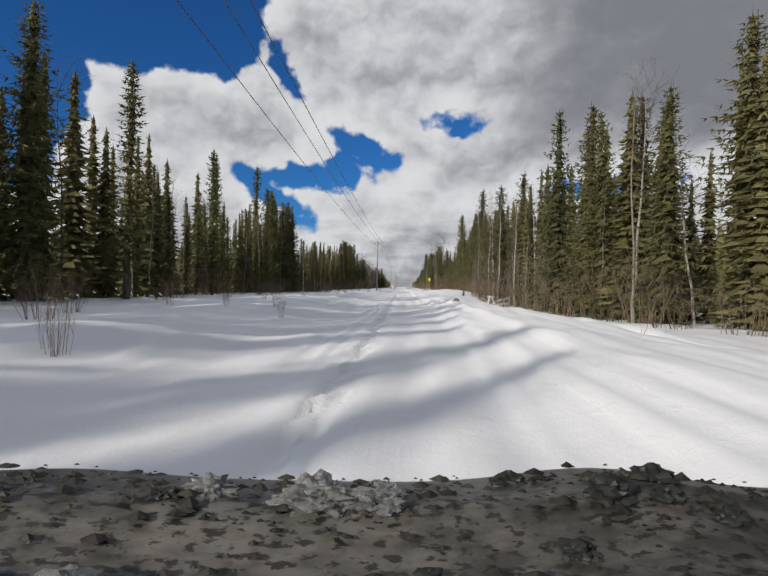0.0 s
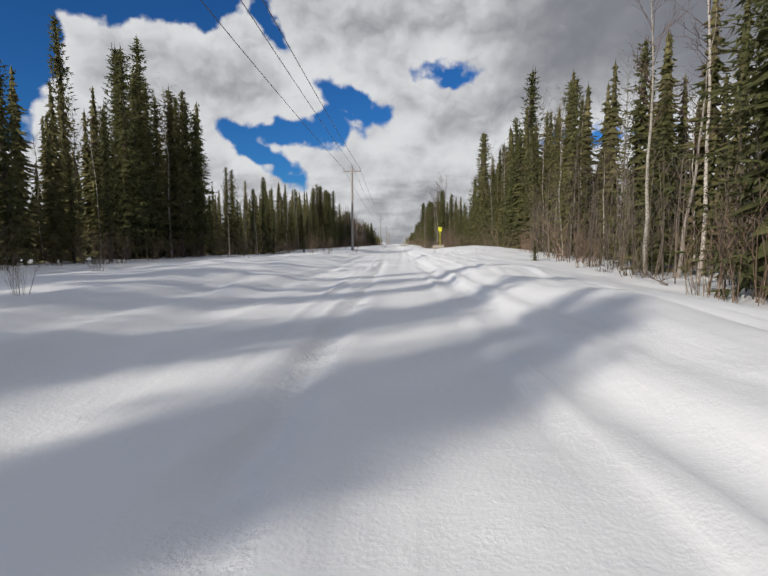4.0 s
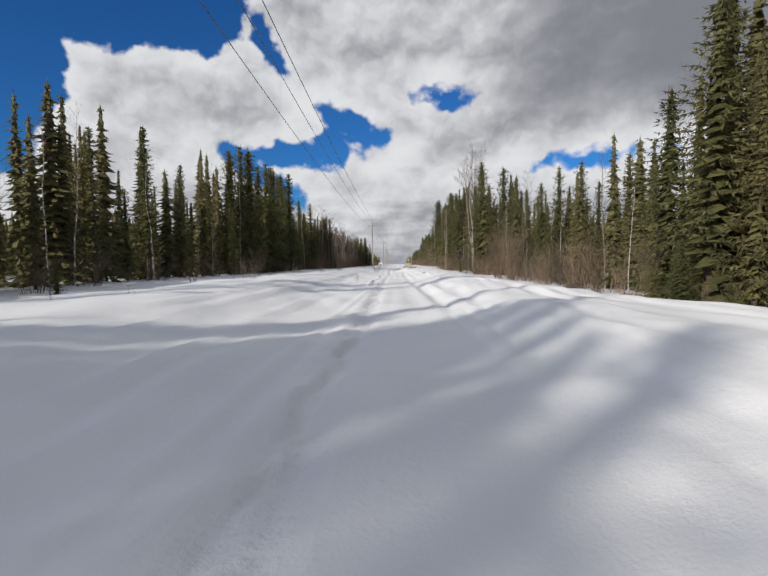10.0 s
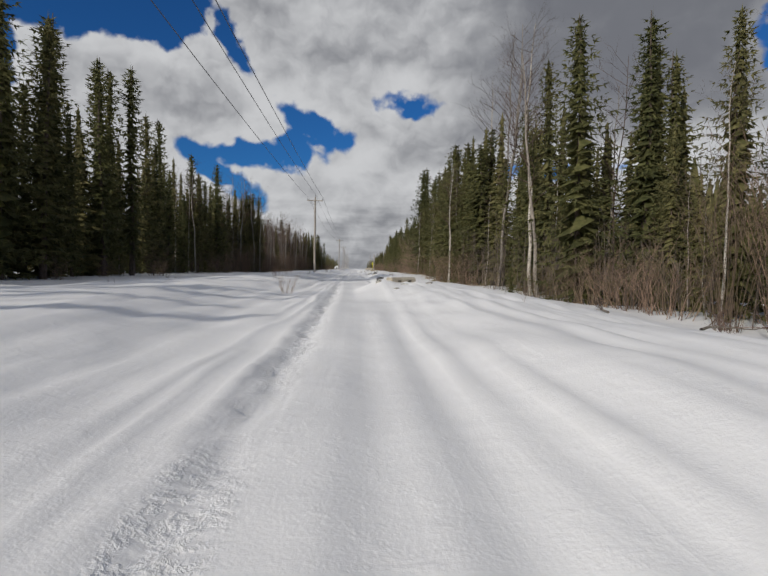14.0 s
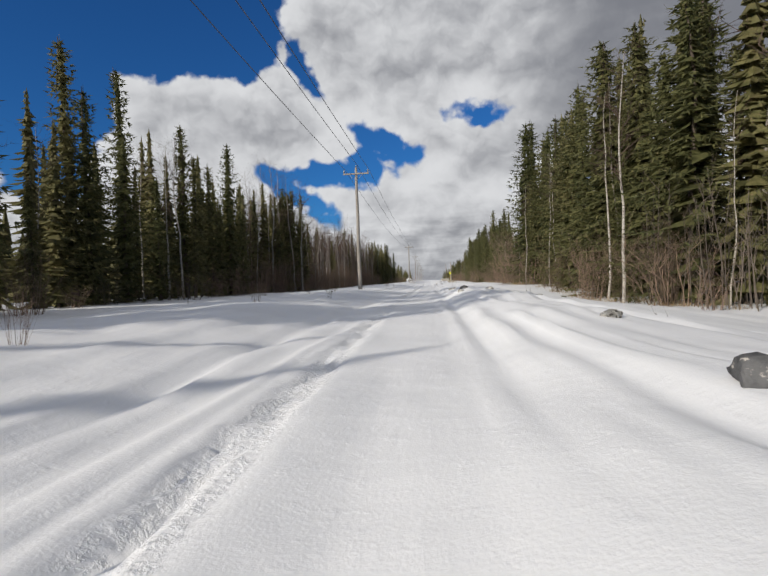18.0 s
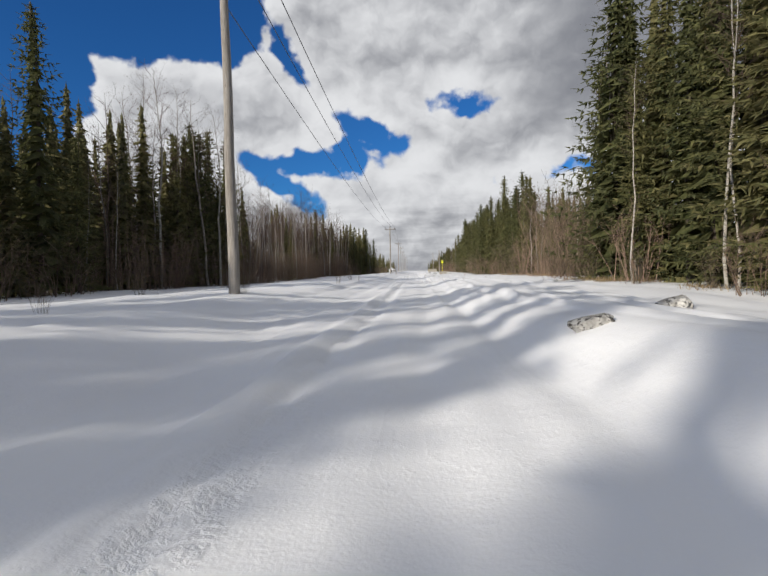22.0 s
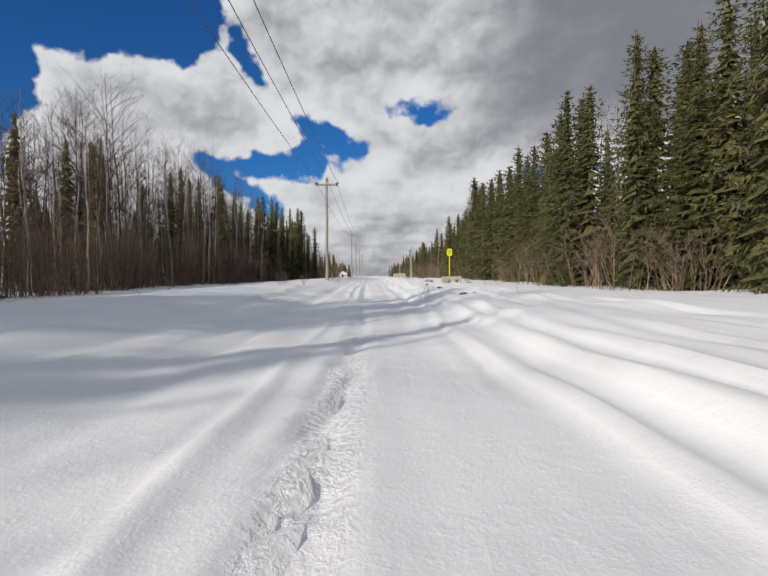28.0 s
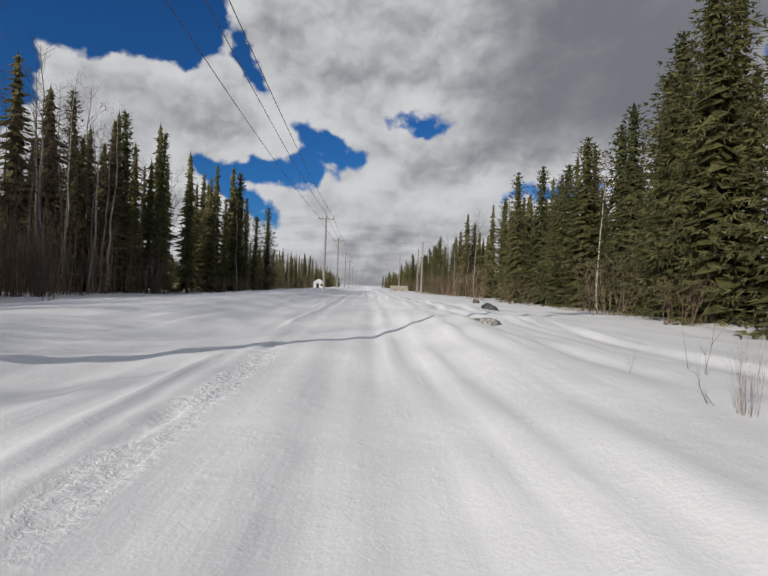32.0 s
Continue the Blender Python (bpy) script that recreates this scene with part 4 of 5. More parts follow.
def root_stump(x, y, size, turn):
    """An uprooted stump: a short stub of trunk with a spread of broken roots."""
    r = random.Random(int(y))
    wood, roots = Soup(), Soup()
    wood.tube([Vector((0, 0, 0.28)), Vector((0.35, 0.05, 0.34)), Vector((0.75, 0.05, 0.38))], [0.2, 0.16, 0.15], 9)
    for k in range(13):
        w = 6.283 * k / 13 + r.uniform(-0.2, 0.2)
        e = Vector((-r.uniform(0.05, 0.3), math.cos(w) * r.uniform(0.35, 0.6), 0.28 + math.sin(w) * r.uniform(0.25, 0.5)))
        mid = Vector((0, 0, 0.28)).lerp(e, 0.5) + Vector((-0.1, 0, r.uniform(-0.05, 0.08)))
        roots.tube([Vector((0.05, 0, 0.28)), mid, e], [0.08, 0.05, 0.012], 6)
    root = tagged(new("tree_stump"), "dark uprooted stump with broken roots on snow", "stump")
    root.matrix_basis = pose(x, y, gz(x, y), 0, 0, turn) @ Matrix.Diagonal((size, size, size, 1))
    part("trunk", wood.mesh("trunk", BARK), root)
    part("roots", roots.mesh("roots", BARK), root, "splayed broken roots")


root_stump(13.0, 142.6, 1.25, 200)


def fallen_branch(x, y, length, turn):
    """A dead grey branch lying on the snow."""
    r = random.Random(int(x * 13 + y * 5))
    wood, twig = Soup(), Soup()
    pts = [Vector((length * k / 6, 0.12 * math.sin(k * 1.1), 0.05 + 0.05 * math.sin(k * 0.9))) for k in range(7)]
    wood.tube(pts, [0.045 - 0.006 * k for k in range(7)], 6)
    for k in range(7):
        p = pts[r.randrange(1, 6)]
        limbs(wood, r, p, Vector((0.6, r.uniform(-1, 1), r.uniform(0.1, 0.7))).normalized(), length * r.uniform(0.2, 0.45), 0.016, 1, twig)
    root = tagged(new("fallen_branch"), "dead grey branch lying on the snow", "branch", "fallen branches")
    root.matrix_basis = pose(x, y, gz(x, y), 0, 0, turn)
    part("wood", wood.mesh("wood", ASPEN), root)
    part("twig_spray", twig.mesh("twig_spray", TWIG), root)


for row in ((9.4, 166.5, 2.6, 20), (10.2, 163.5, 2.2, 150), (9.0, 170.5, 2.0, 75), (8.4, 46.5, 2.4, 100), (7.6, 113, 2.0, 30), (9.3, 56, 2.8, 70), (8.8, 231, 1.8, 130), (-16.5, 120, 2.4, 40)):
    fallen_branch(*row)


def woods():
    """The forest behind its edge, too many trees to count: one mesh of whole spruces and one of bare poles."""
    r = random.Random(5)
    crowns, twigs, stems = [], [], Soup()
    thin = []
    for k in range(3):
        a, b = bare_parts(60 + k, 14, 0.35, 3.8, 0.06, 1.2, 3.0)
        corners = []
        for soup in (a, b):
            for f in soup.f:
                for q in range(1, len(f) - 1):
                    corners += [soup.v[f[0]], soup.v[f[q]], soup.v[f[q + 1]]]
        thin.append(np.array([tuple(p) for p in corners]))
    # feathery spruces for the inner ranks: whorls of slender drooping blades round a thin core
    base = []
    for k in range(6):
        tris, z, wide = [], 0.8, (1.5, 1.25, 1.8, 1.4, 1.1, 1.6)[k]
        while z < 13.7:
            t = z / 14
            reach = wide * (1 - t) ** 0.8 * r.uniform(0.75, 1.2) + 0.12
            turn = r.uniform(0, 6.28)
            core = reach * 0.5
            for q in range(4):
                a, b = turn + q * 1.571, turn + (q + 1) * 1.571
                tris.append(((0, 0, z + 0.5), (math.cos(a) * core, math.sin(a) * core, z - 0.15), (math.cos(b) * core, math.sin(b) * core, z - 0.2)))
            for q in range(8 if t < 0.75 else 5):
                w = r.uniform(0, 6.28)
                l1, drop, half = reach * r.uniform(0.45, 1.2), reach * r.uniform(0.05, 0.55), r.uniform(0.09, 0.2) * min(1.0, 0.5 + reach * 0.5)
                c, s, lift = math.cos(w), math.sin(w), z + r.uniform(-0.15, 0.15)
                m = l1 * 0.55
                tris.append(((c * 0.1, s * 0.1, lift + 0.12), (c * m - s * half, s * m + c * half, lift - drop * 0.7), (c * l1, s * l1, lift - drop * 0.75)))
                tris.append(((c * 0.1, s * 0.1, lift + 0.12), (c * l1, s * l1, lift - drop * 0.75), (c * m + s * half, s * m - c * half, lift - drop * 0.7)))
            z += 0.46 * r.uniform(0.65, 1.35) * (1.15 - 0.45 * t)
        tris.append(((-0.05, 0, 13.3), (0, 0, 14.2), (0.05, 0, 13.3)))
        base.append(np.array(tris))
    for side in (-1, 1):
        y = -30.0
        while y < 640:
            y += r.uniform(1.6, 2.7) * (1.0 if y < 430 else 2.0)
            rows = (5 if 236 < y < 345 else 2) if side < 0 else 2
            for row in range(rows):
                d = (1.6 if rows < 5 else 0.6) + row * (3.2 if rows < 5 else 2.3) + r.uniform(0, 2.4)
                x = (edge_left(y) - d) if side < 0 else (edge_right(y) + d)
                tall = wood_height(side, y) * r.uniform(0.6, 1.02)
                s, g, w = tall / 14, r.uniform(0.85, 1.25) * (1.4 if rows == 5 or (side > 0 and y > 236) else 1.22), r.uniform(0, 6.28)
                zz = gz(x, y)
                if r.random() < bare_share(side, y) * (0.98 if rows == 5 and y > 256 else 0.7 if row < 2 else 0.5):
                    co = thin[r.randrange(3)]
                    c, sn = math.cos(w), math.sin(w)
                    co = (co * np.array((s, s, s))) @ np.array(((c, sn, 0), (-sn, c, 0), (0, 0, 1))) + np.array((x, y, zz - 0.1))
                    twigs.append(co)
                    continue
                tri = base[r.randrange(6)] * np.array((s * g, s * g, s))
                c, sn = math.cos(w), math.sin(w)
                tri = tri @ np.array(((c, sn, 0), (-sn, c, 0), (0, 0, 1))) + np.array((x, y, zz - 0.2))
                crowns.append(tri)
                stems.tube([Vector((x, y, zz - 0.2)), Vector((x, y, zz + tall * 0.6))], [0.10, 0.04], 4)
    # the forest goes on, farther from the cutline than can be seen into
    for k in range(5200):
        side = r.choice((-1, 1))
        y = r.uniform(-60, 700)
        x = (edge_left(y) - 15 if side < 0 else edge_right(y) + 14) + side * r.random() * 60
        tall, turn, zz = wood_height(side, y) * r.uniform(0.45, 0.72), r.uniform(0, 6.28), gz(x, y) - 0.2
        wide = r.uniform(1.3, 2.1)
        cone = []
        for low, high, reach in ((0.05, 0.55, 1.0), (0.3, 0.8, 0.75), (0.58, 1.0, 0.45)):
            for q in range(5):
                a, b = turn + q * 1.2566, turn + (q + 1) * 1.2566
                cone.append(((x + math.cos(a) * wide * reach, y + math.sin(a) * wide * reach, zz + tall * low),
                             (x + math.cos(b) * wide * reach, y + math.sin(b) * wide * reach, zz + tall * (low + 0.04)), (x, y, zz + tall * high)))
        crowns.append(np.array(cone))
    for name, pieces, mat, label in (("spruce_forest", crowns, NEEDLE, "dense dark spruce forest beyond the edge trees"), ("bare_forest", twigs, TWIG, "leafless grey-brown trees deep in the forest")):
        co = np.concatenate(pieces).reshape(-1, 3)
        me = bpy.data.meshes.new(name)
        me.vertices.add(len(co))
        me.vertices.foreach_set("co", co.ravel())
        n = len(co) // 3
        me.loops.add(n * 3)
        me.loops.foreach_set("vertex_index", np.arange(n * 3))
        me.polygons.add(n)
        me.polygons.foreach_set("loop_start", np.arange(n) * 3)
        me.update()
        me.materials.append(mat)
        tagged(new(name, me), label, "forest", kind="stuff")
    tagged(new("forest_stems", stems.mesh("stems", BARK)), "dark spruce trunks deep in the forest", "forest", kind="stuff")


def thicket(side, lo, hi, count, deep, low, high, mat, label, seed):
    """A leafless thicket along one edge of the forest: thin stems past counting."""
    r = random.Random(seed)
    soup = Soup()
    for k in range(count):
        y = r.uniform(lo, hi)
        edge = edge_left(y) if side < 0 else edge_right(y)
        back = r.random() ** 1.4 * deep
        x = edge - side * (1.0 - back)
        tall = wood_height(side, y) * r.uniform(low, high) * (0.75 if back < 1.5 else 1.0)
        p = Vector((x, y, gz(x, y) - 0.1))
        lean = Vector((r.gauss(0, 0.07), r.gauss(0, 0.07), 1)).normalized()
        pts = [p, p + lean * tall * 0.5 + Vector((r.gauss(0, 0.12), r.gauss(0, 0.12), 0)), p + lean * tall]
        soup.tube(pts, [0.028 * tall / 7 + 0.008, 0.018, 0.006], 3)
        for q in range(8):
            a = p.lerp(pts[2], r.uniform(0.2, 0.97))
            b = a + Vector((r.uniform(-0.6, 0.6), r.uniform(-0.6, 0.6), r.uniform(0.4, 1.1))) * r.uniform(0.5, 1.2)
            soup.tube([a, b], [0.011, 0.004], 3)
    tagged(new("thicket", soup.mesh("thicket", mat)), label, "thicket", kind="stuff")


woods()
thicket(-1, 238, 345, 2200, 8.0, 0.15, 0.48, BRUSH, "dense leafless brown thicket along the forest edge", 17)
thicket(1, 150, 206, 480, 6.0, 0.18, 0.45, THIN, "thin grey leafless stems crowding the forest edge", 18)
thicket(1, 30, 86, 260, 3.5, 0.25, 0.6, THIN, "thin pale leafless stems among the spruces", 19)

# ---------------------------------------------------------------- power line
def insulator(parent, at, mat, tilt=None, tall=0.28):
    """A pin or strain insulator: a stack of sheds on a pin."""
    bm = bmesh.new()
    for k in range(4):
        z = tall * (0.25 + 0.2 * k)
        bmesh.ops.create_cone(bm, cap_ends=True, segments=10, radius1=0.085 - 0.008 * k, radius2=0.03, depth=tall * 0.16, matrix=Matrix.Translation((0, 0, z)))
    bmesh.ops.create_cone(bm, cap_ends=True, segments=8, radius1=0.022, radius2=0.022, depth=tall, matrix=Matrix.Translation((0, 0, tall / 2)))
    part("insulator", bm_mesh("insulator", bm, mat), parent, "", Matrix.Translation(at) @ (tilt or Matrix()))


def power_pole(x, y, tall=9.6, strain=False, tone=POLE, lean=0.0):
    """A weathered wooden pole with a crossarm, braces and three phases of insulators."""
    root = tagged(new("power_pole"), "weathered wooden power pole with " + ("strain insulators" if strain else "pin insulators") + " on a crossarm", "utility pole", "power poles along the cutline")
    root.matrix_basis = pose(x, y, gz(x, y) - 0.15, 0, lean, 0)
    s = Soup()
    s.tube([Vector((0.015 * math.sin(k * 1.3), 0, (tall + 0.15) * k / 10)) for k in range(11)], [0.165 - 0.006 * k for k in range(11)], 14)
    part("pole", s.mesh("pole", tone, True), root)
    z = tall - 0.35
    part("crossarm", box_mesh("crossarm", (2.1, 0.10, 0.12), tone, (0, -0.16, z), 0.015), root, "squared timber crossarm")
    if strain:
        part("crossarm", box_mesh("crossarm", (2.1, 0.10, 0.12), tone, (0, 0.16, z), 0.015), root)
    for sx in (-1, 1):
        b = Soup()
        b.tube([Vector((0.03 * sx, -0.15, z - 0.55)), Vector((0.62 * sx, -0.22, z))], [0.014, 0.014], 6)
        part("brace", b.mesh("brace", STEEL), root, "flat steel brace")
    for px in (-0.98, 0.0, 0.98):
        pz = z + 0.06 if px else tall + 0.12
        if strain:
            for sy in (-1, 1):
                insulator(root, (px, 0.22 * sy, pz - 0.02), INSUL, Matrix.Rotation(radians(-97 * sy), 4, "X"), 0.5)
                insulator(root, (px + 0.12, 0.05 * sy, pz), INSUL_GREY, None, 0.22)
        else:
            insulator(root, (px, -0.16 if px else 0, pz), INSUL_GREY)
    return root


POLES = [(-5.0, -38, 9.6, False), (-5.08, 99, 10.0, False), (-5.04, 219.7, 9.9, False), (-4.54, 307.5, 9.7, True), (-4.69, 369.2, 10.0, False),
         (-4.7, 402, 10.0, False), (-4.8, 442, 10.0, False), (-4.9, 485, 10.0, False), (-5, 540, 10.0, False), (-5, 620, 10.0, False)]
for k, (px, py, tall, strain) in enumerate(POLES):
    power_pole(px, py, tall, strain, lean=0.4 * math.sin(k * 2.2))
for a, b in zip(POLES, POLES[1:]):
    for off, up in ((-0.98, 0.02), (0.0, 0.45), (0.98, 0.02)):
        pa = Vector((a[0] + off, a[1] + 0.1, gz(a[0], a[1]) + a[2] - 0.15 + up))
        pb = Vector((b[0] + off, b[1] - 0.1, gz(b[0], b[1]) + b[2] - 0.15 + up))
        sag = 0.011 * (pb - pa).length
        s = Soup()
        pts = [pa.lerp(pb, t / 24) - Vector((0, 0, 4 * sag * (t / 24) * (1 - t / 24))) for t in range(25)]
        s.tube(pts, [0.017] * 25, 5)
        tagged(new("overhead_wire", s.mesh("overhead_wire", WIRE)), "dark overhead wire strung between wooden poles", "wire", "overhead wires")


# ---------------------------------------------------------------- barriers and signs
def barrier(x, y, turn, name_label, length=2.5, tall=0.72, sunk=0.1):
    """A worn concrete block with a chamfered top and two fork slots through its foot."""
    root = tagged(new("concrete_barrier"), name_label, "barrier", "concrete barriers on the cutline")
    root.matrix_basis = pose(x, y, gz(x, y) - sunk, 1.5, -1.0, turn)
    slot_top = sunk + 0.45 * (tall - sunk)
    prof = [(-0.25, 0), (-0.25, slot_top), (-0.245, slot_top + 0.01), (-0.235, tall - 0.05), (-0.19, tall), (0.19, tall), (0.235, tall - 0.05), (0.245, slot_top + 0.01), (0.25, slot_top), (0.25, 0)]
    bm = bmesh.new()
    rr = random.Random(int(y))
    slots = [(c * length - 0.08 * length, c * length + 0.09 * length) for c in (-0.18, 0.24)]
    stops = [(k / 22 - 0.5) * length for k in range(23)]
    for lo, hi in slots:
        stops = [q for q in stops if abs(q - lo) > 0.02 and abs(q - hi) > 0.02] + [lo - 0.004, lo + 0.004, hi - 0.004, hi + 0.004]
    rings = []
    for q in sorted(stops):
        cut = any(lo < q < hi for lo, hi in slots)
        end = abs(q) > length / 2 - 0.01
        ring = []
        for a, b in prof:
            if cut and b <= slot_top:
                a = a + 0.17 if a < 0 else a - 0.05
            chip = 0.016 if b > tall - 0.06 else 0.006
            pull = 0.03 * (1 if q < 0 else -1) if end and b >= tall - 0.01 else 0.0
            ring.append(bm.verts.new((q + pull, a + rr.uniform(-chip, chip) * 0.6, b + rr.uniform(-chip, chip * 0.3))))
        rings.append(ring)
    for a, b in zip(rings, rings[1:]):
        for j in range(len(prof)):
            j2 = (j + 1) % len(prof)
            bm.faces.new((a[j], b[j], b[j2], a[j2]))
    bm.faces.new(rings[0])
    bm.faces.new(rings[-1][::-1])
    bmesh.ops.recalc_face_normals(bm, faces=bm.faces)
    part("body", bm_mesh("body", bm, CONCRETE), root)
    for lo, hi in slots:
        part("slot_rib", box_mesh("slot_rib", (0.035, 0.12, slot_top * 1.0), CONCRETE, (lo + (hi - lo) * 0.3, -0.17, slot_top * 0.5), 0.008), root, "broken concrete rib in the fork slot")
    return root


def warning_sign(x, y, foot, top, turn=0, rows=5):
    """A bright yellow notice on a yellow post."""
    root = tagged(new("trail_sign"), "bright yellow notice sign on a slim yellow post", "sign", "yellow signs on barriers")
    root.matrix_basis = pose(x, y, foot, 0, 0, turn)
    tall = top - foot
    part("post", box_mesh("post", (0.06, 0.05, tall - 0.1), SIGN_POST, (0, 0, (tall - 0.1) / 2), 0.008), root, "slim yellow post")
    bm = bmesh.new()
    bmesh.ops.create_cube(bm, size=1)
    bmesh.ops.scale(bm, vec=(0.38, 0.012, 0.52), verts=bm.verts)
    edges = [e for e in bm.edges if abs(e.verts[0].co.y - e.verts[1].co.y) > 0.005]
    bmesh.ops.bevel(bm, geom=edges, offset=0.05, segments=4, affect="EDGES")
    bmesh.ops.translate(bm, vec=(0, -0.035, tall - 0.26), verts=bm.verts)
    plate = part("plate", bm_mesh("plate", bm, SIGN), root, "bright yellow plate with rounded corners")
    for k in range(rows):
        w = (0.28, 0.25, 0.30, 0.22, 0.27)[k % 5]
        part("print_bar", box_mesh("print_bar", (w, 0.004, 0.018), INK, (0, -0.044, tall - 0.09 - 0.043 * k), 0), plate)
    part("print_mark", box_mesh("print_mark", (0.08, 0.004, 0.08), INK, (0, -0.044, tall - 0.39), 0), plate)
    for bz in (0.05, 0.47):
        bm = bmesh.new()
        bmesh.ops.create_cone(bm, cap_ends=True, segments=8, radius1=0.012, radius2=0.012, depth=0.01, matrix=Matrix.Translation((0, -0.045, tall - bz)) @ Matrix.Rotation(radians(90), 4, "X"))
        part("bolt", bm_mesh("bolt", bm, STEEL), plate)


barrier(5.2, 97.15, 4, "worn concrete barrier with a yellow sign, half sunk in snow", 1.28, 0.55, 0.1)
warning_sign(5.38, 97.15, gz(5.3, 97.15) + 0.42, 3.08, 2)
barrier(5.65, 295.9, 6, "worn concrete barrier under a yellow sign, in snow", 1.38, 0.55, 0.1)
warning_sign(5.5, 295.9, gz(5.5, 295.9) + 0.42, 2.92, 2)
barrier(2.46, 177.5, 33, "stained concrete block beside the trail, half sunk in snow", 1.42, 0.46, 0.22)
barrier(7.6, 398, 3, "long pale concrete barrier across the far trail", 3.4, 1.1, 0.0)


def rock(x, y, size, flat=0.6, mat=ROCK, label="angular grey boulder poking out of the snow"):
    """A faceted boulder."""
    rr = random.Random(int(x * 91 + y * 17))
    bm = bmesh.new()
    bmesh.ops.create_icosphere(bm, subdivisions=3, radius=0.62)
    cuts = [(Vector((rr.uniform(-1, 1), rr.uniform(-1, 1), rr.uniform(-0.3, 1))).normalized(), rr.uniform(0.24, 0.40)) for _ in range(13)]
    for v in bm.verts:
        for nrm, dist in cuts:
            over = v.co.dot(nrm) - dist
            if over > 0:
                v.co -= nrm * over
        v.co += v.co.normalized() * (noise.noise(v.co * 4 + Vector((x, y, 0))) * 0.07 + noise.noise(v.co * 11 + Vector((y, x, 0))) * 0.035)
        v.co.z *= flat
    bmesh.ops.scale(bm, vec=(size * 1.2, size, size), verts=bm.verts)
    ob = tagged(new("boulder", bm_mesh("boulder", bm, mat)), label, "rock", "boulders in the snow")
    ob.matrix_basis = pose(x, y, gz(x, y) + size * flat * 0.12, 0, 0, rr.uniform(0, 360))


for row in ((1.55, 178.75, 0.42), (2.14, 181.7, 0.25), (2.7, 183.2, 0.42, 0.7), (2.6, 208.0, 0.72, 0.5), (2.94, 25.6, 0.45), (6.3, 324, 0.8), (3.2, 284.8, 0.3), (3.2, 278.2, 0.3, 0.6), (7.4, 331.3, 0.6)):
    rock(*row)
for row in ((1.37, 176.85, 0.30, 0.85), (3.99, 189.4, 0.55, 0.6), (2.25, 205.7, 0.42, 0.6), (2.1, 210.8, 0.44, 0.6), (5.45, 202.5, 0.5, 0.3), (4.86, 214.5, 0.62, 0.65), (4.4, 21.7, 0.5, 0.6), (2.56, 149.5, 0.4, 0.35), (3.7, 314.1, 0.7, 0.5),
            (3.1, 289.5, 0.4, 0.6), (1.9, 173.3, 0.3, 0.3), (3.4, 174.8, 0.4, 0.35), (2.5, 175.6, 0.3, 0.35), (6.75, 296.0, 0.8, 0.6), (4.3, 298.0, 0.8, 0.45), (3.9, 279.6, 0.2, 0.5)):
    rock(*row, PALE_ROCK, "pale lichen-spotted boulder poking out of the snow")


def broken_frame(x, y):
    """A collapsed white-painted timber frame lying at the forest edge."""
    root = tagged(new("timber_frame"), "collapsed white-painted timber frame in snow", "debris")
    root.matrix_basis = pose(x, y, gz(x, y) + 0.05, 0, -3, 12) @ Matrix.Diagonal((1.45, 1.45, 1.35, 1))
    for name, size, at, turn in (("plank", (0.09, 0.09, 0.75), (0, 0, 0.33), (0, 14, 0)), ("plank", (0.09, 0.09, 0.7), (0.32, 0, 0.3), (0, -18, 0)), ("rail", (0.45, 0.09, 0.09), (0.15, 0, 0.62), (0, 8, 0)),
                                 ("rail", (1.15, 0.1, 0.12), (1.0, 0.25, 0.38), (0, -12, 10)), ("plank", (0.09, 0.09, 0.7), (1.5, 0.3, 0.28), (0, 6, 0)), ("rail", (1.0, 0.1, 0.1), (1.0, 0.3, 0.12), (0, 4, 12))):
        part(name, box_mesh(name, size, WHITE_WALL, (0, 0, 0), 0.012), root, "", pose(*at, *turn))


broken_frame(7.9, 44.5)


def shed(x, y):
    """A small white building at the far end of the cutline."""
    root = tagged(new("shed"), "small white building with a snowy gable roof", "building")
    root.matrix_basis = pose(x, y, gz(x, y) - 0.1, 0, 0, 10)
    part("wall", box_mesh("wall", (2.0, 2.6, 1.3), WHITE_WALL, (0, 0, 0.65), 0.02), root)
    bm = bmesh.new()
    a = [bm.verts.new(p) for p in ((-1.2, -1.45, 1.28), (0, -1.45, 2.0), (1.2, -1.45, 1.28), (-1.2, 1.45, 1.28), (0, 1.45, 2.0), (1.2, 1.45, 1.28))]
    for f in ((0, 1, 4, 3), (1, 2, 5, 4), (0, 2, 1), (3, 4, 5), (0, 3, 5, 2)):
        bm.faces.new([a[i] for i in f])
    part("roof", bm_mesh("roof", bm, ROOF), root, "white snow-covered gable roof")
    part("door", box_mesh("door", (0.55, 0.06, 1.1), GLASS_DARK, (-0.3, -1.32, 0.56), 0.01), root, "dark door")
    part("window", box_mesh("window", (0.45, 0.06, 0.4), GLASS_DARK, (0.5, -1.32, 0.8), 0.01), root, "dark window")


shed(-8.6, 404)


def plain_pole(x, y, tall):
    root = tagged(new("wooden_post"), "plain pale wooden post beside the far trail", "post", "far posts")
    root.matrix_basis = pose(x, y, gz(x, y) - 0.1)
    s = Soup()
    s.tube([Vector((0, 0, tall * k / 4)) for k in range(5)], [0.14 - 0.01 * k for k in range(5)], 10)
    part("shaft", s.mesh("shaft", POLE, True), root)


for row in ((8.9, 372, 7.5), (9.6, 384, 7.5), (8.4, 410, 8.0)):
    plain_pole(*row)


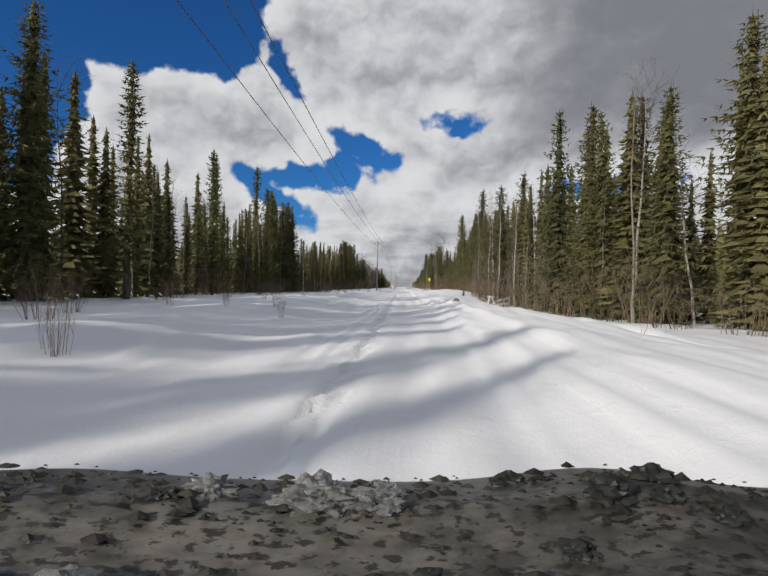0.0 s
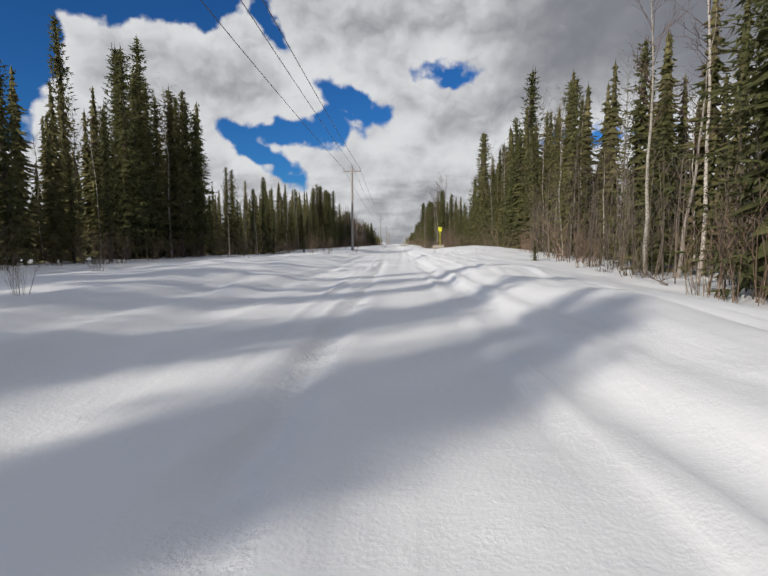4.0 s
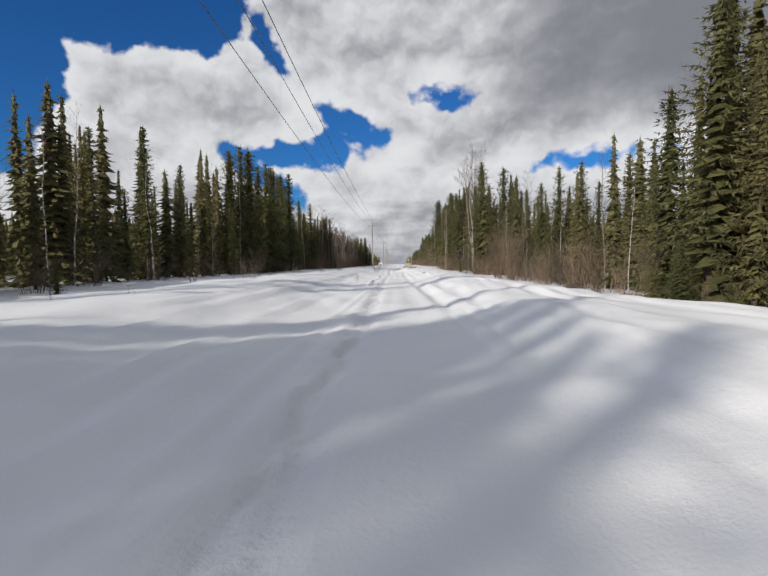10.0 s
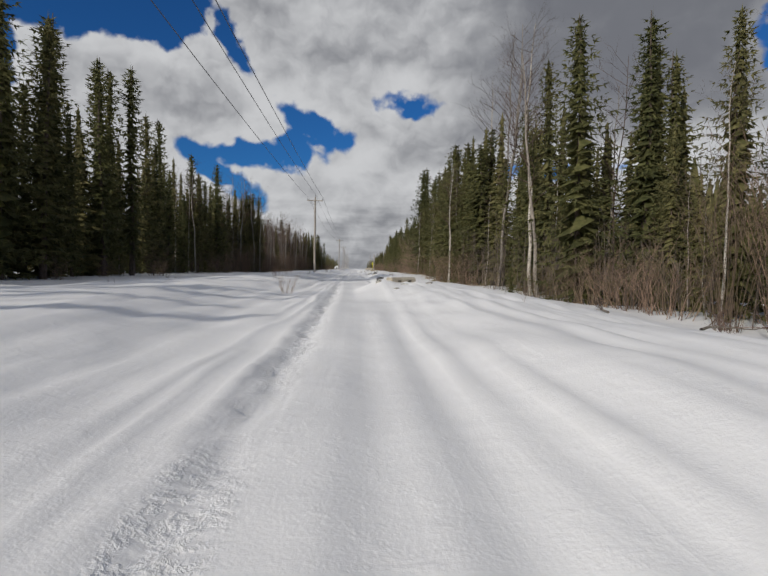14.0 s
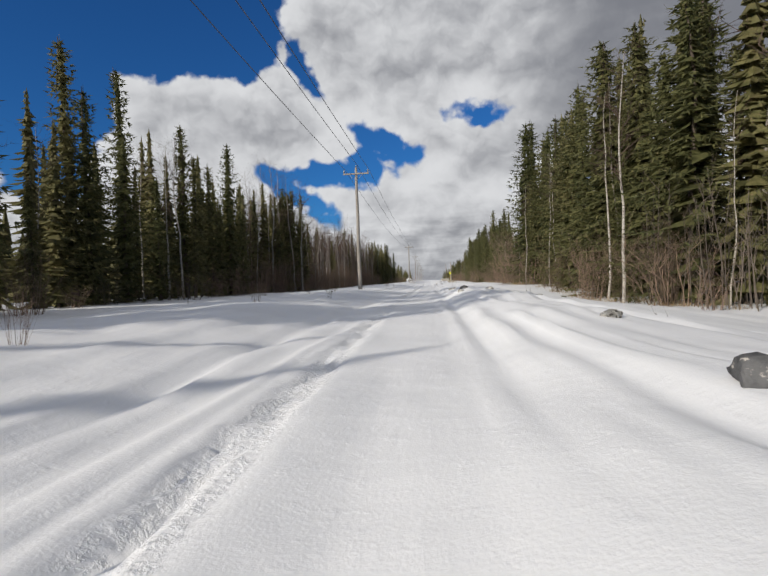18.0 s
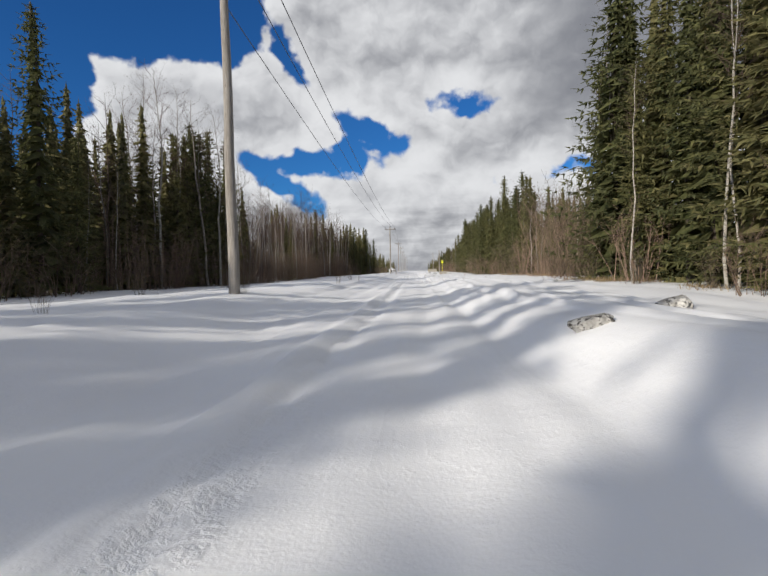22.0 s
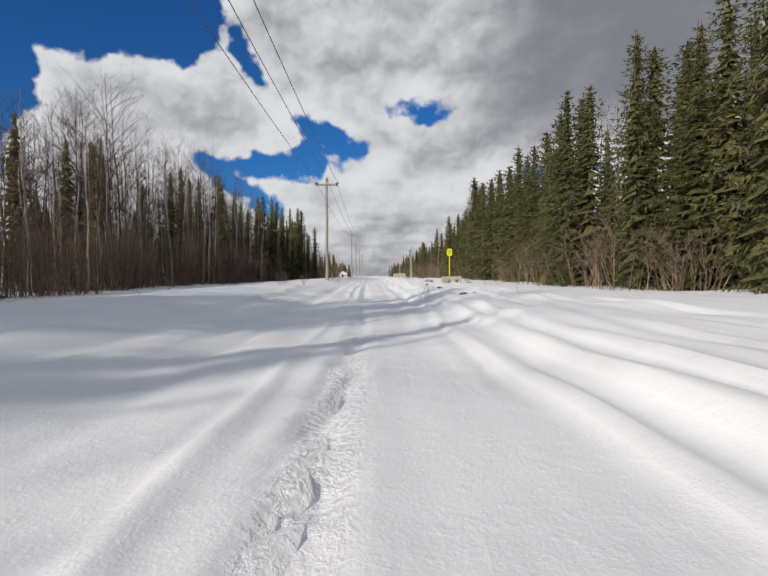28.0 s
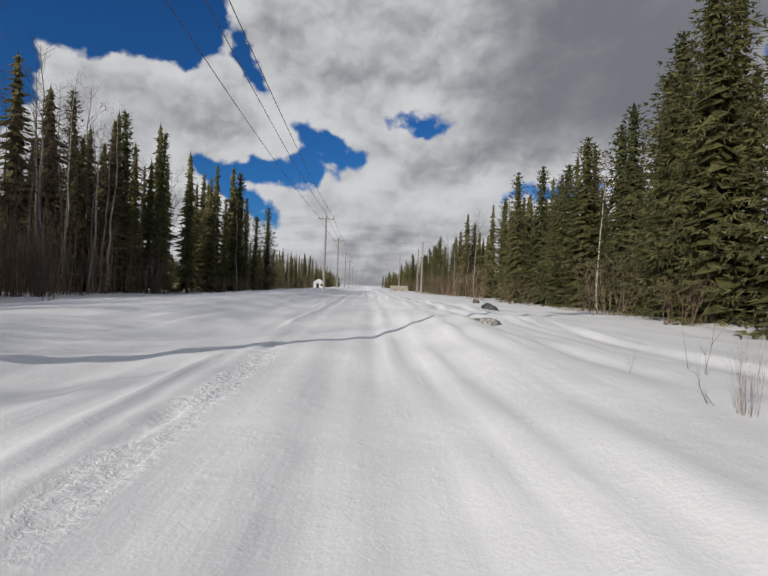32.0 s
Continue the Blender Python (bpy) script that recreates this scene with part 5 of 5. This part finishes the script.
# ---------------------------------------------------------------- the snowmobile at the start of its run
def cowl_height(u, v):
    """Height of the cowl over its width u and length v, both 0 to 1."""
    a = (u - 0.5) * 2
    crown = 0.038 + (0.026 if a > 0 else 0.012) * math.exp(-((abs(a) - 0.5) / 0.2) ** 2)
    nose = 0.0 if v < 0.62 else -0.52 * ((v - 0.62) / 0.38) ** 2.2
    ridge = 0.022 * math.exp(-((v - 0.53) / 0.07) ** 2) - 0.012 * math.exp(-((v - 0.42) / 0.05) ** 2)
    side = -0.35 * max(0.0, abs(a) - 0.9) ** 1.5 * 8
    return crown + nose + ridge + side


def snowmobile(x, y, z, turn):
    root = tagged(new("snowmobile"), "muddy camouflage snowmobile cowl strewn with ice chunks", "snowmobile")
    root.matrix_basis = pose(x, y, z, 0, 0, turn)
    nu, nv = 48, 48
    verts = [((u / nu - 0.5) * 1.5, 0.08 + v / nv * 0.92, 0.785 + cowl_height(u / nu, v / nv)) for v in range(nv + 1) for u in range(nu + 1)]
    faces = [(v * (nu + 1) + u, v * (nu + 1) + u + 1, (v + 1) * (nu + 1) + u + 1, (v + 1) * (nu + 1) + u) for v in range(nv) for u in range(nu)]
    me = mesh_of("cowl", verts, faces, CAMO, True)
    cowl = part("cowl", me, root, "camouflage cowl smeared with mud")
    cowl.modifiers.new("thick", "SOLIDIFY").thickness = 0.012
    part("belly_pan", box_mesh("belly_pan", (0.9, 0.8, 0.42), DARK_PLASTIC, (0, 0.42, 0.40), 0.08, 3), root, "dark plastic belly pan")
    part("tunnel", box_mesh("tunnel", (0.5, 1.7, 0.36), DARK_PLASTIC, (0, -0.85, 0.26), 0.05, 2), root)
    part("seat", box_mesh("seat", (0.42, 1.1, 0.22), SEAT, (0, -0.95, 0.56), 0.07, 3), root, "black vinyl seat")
    for sx in (-0.48, 0.48):
        s = Soup()
        pts = [Vector((sx, -0.25 + 1.3 * k / 10, 0.06 + (0.26 * ((k - 7) / 3) ** 2 if k > 7 else 0))) for k in range(11)]
        for a, b in zip(pts, pts[1:]):
            w = Vector((0.075, 0, 0))
            h = Vector((0, 0, 0.02))
            s.quad(a - w + h, a + w + h, b + w + h, b - w + h)
            s.quad(a - w - h, b - w - h, b + w - h, a + w - h)
            s.quad(a - w - h, a - w + h, b - w + h, b - w - h)
            s.quad(a + w + h, a + w - h, b + w - h, b + w + h)
        part("ski", s.mesh("ski", DARK_PLASTIC), root, "dark plastic ski")
        leg = Soup()
        leg.tube([Vector((sx, 0.3, 0.08)), Vector((sx * 0.8, 0.3, 0.5))], [0.025, 0.03], 8)
        part("spindle", leg.mesh("spindle", STEEL), root)
    return root


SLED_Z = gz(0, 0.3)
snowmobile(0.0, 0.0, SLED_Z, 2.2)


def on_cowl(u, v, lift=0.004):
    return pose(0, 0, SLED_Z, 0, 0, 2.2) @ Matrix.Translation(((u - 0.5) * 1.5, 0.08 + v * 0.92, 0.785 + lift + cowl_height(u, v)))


def ice_chunk(u, v, size, mat=ICE):
    """A frozen lump of clear or dirty crumbs grown together, lying on the cowl."""
    rr = random.Random(int(u * 1000 + v * 77))
    bm = bmesh.new()
    bmesh.ops.create_icosphere(bm, subdivisions=4 if mat is ICE else 3, radius=size * 1.1)
    shift = Vector((rr.uniform(0, 50), rr.uniform(0, 50), 0))
    for vert in bm.verts:
        q = vert.co / size
        d = 1 + 0.45 * noise.noise(q * 1.1 + shift) + 0.5 * noise.noise(q * 3.4 + shift) + 0.42 * noise.noise(q * 8.5 + shift)
        vert.co = Vector((vert.co.x * d * 1.2, vert.co.y * d * 0.9, vert.co.z * d * 0.62))
    label = "clear crumbled ice lying on the cowl" if mat is ICE else "dark muddy ice crumb lying on the cowl"
    ob = tagged(new("ice_chunk", bm_mesh("ice_chunk", bm, mat)), label, "ice", "ice chunks on the cowl")
    ob.matrix_basis = on_cowl(u, v)


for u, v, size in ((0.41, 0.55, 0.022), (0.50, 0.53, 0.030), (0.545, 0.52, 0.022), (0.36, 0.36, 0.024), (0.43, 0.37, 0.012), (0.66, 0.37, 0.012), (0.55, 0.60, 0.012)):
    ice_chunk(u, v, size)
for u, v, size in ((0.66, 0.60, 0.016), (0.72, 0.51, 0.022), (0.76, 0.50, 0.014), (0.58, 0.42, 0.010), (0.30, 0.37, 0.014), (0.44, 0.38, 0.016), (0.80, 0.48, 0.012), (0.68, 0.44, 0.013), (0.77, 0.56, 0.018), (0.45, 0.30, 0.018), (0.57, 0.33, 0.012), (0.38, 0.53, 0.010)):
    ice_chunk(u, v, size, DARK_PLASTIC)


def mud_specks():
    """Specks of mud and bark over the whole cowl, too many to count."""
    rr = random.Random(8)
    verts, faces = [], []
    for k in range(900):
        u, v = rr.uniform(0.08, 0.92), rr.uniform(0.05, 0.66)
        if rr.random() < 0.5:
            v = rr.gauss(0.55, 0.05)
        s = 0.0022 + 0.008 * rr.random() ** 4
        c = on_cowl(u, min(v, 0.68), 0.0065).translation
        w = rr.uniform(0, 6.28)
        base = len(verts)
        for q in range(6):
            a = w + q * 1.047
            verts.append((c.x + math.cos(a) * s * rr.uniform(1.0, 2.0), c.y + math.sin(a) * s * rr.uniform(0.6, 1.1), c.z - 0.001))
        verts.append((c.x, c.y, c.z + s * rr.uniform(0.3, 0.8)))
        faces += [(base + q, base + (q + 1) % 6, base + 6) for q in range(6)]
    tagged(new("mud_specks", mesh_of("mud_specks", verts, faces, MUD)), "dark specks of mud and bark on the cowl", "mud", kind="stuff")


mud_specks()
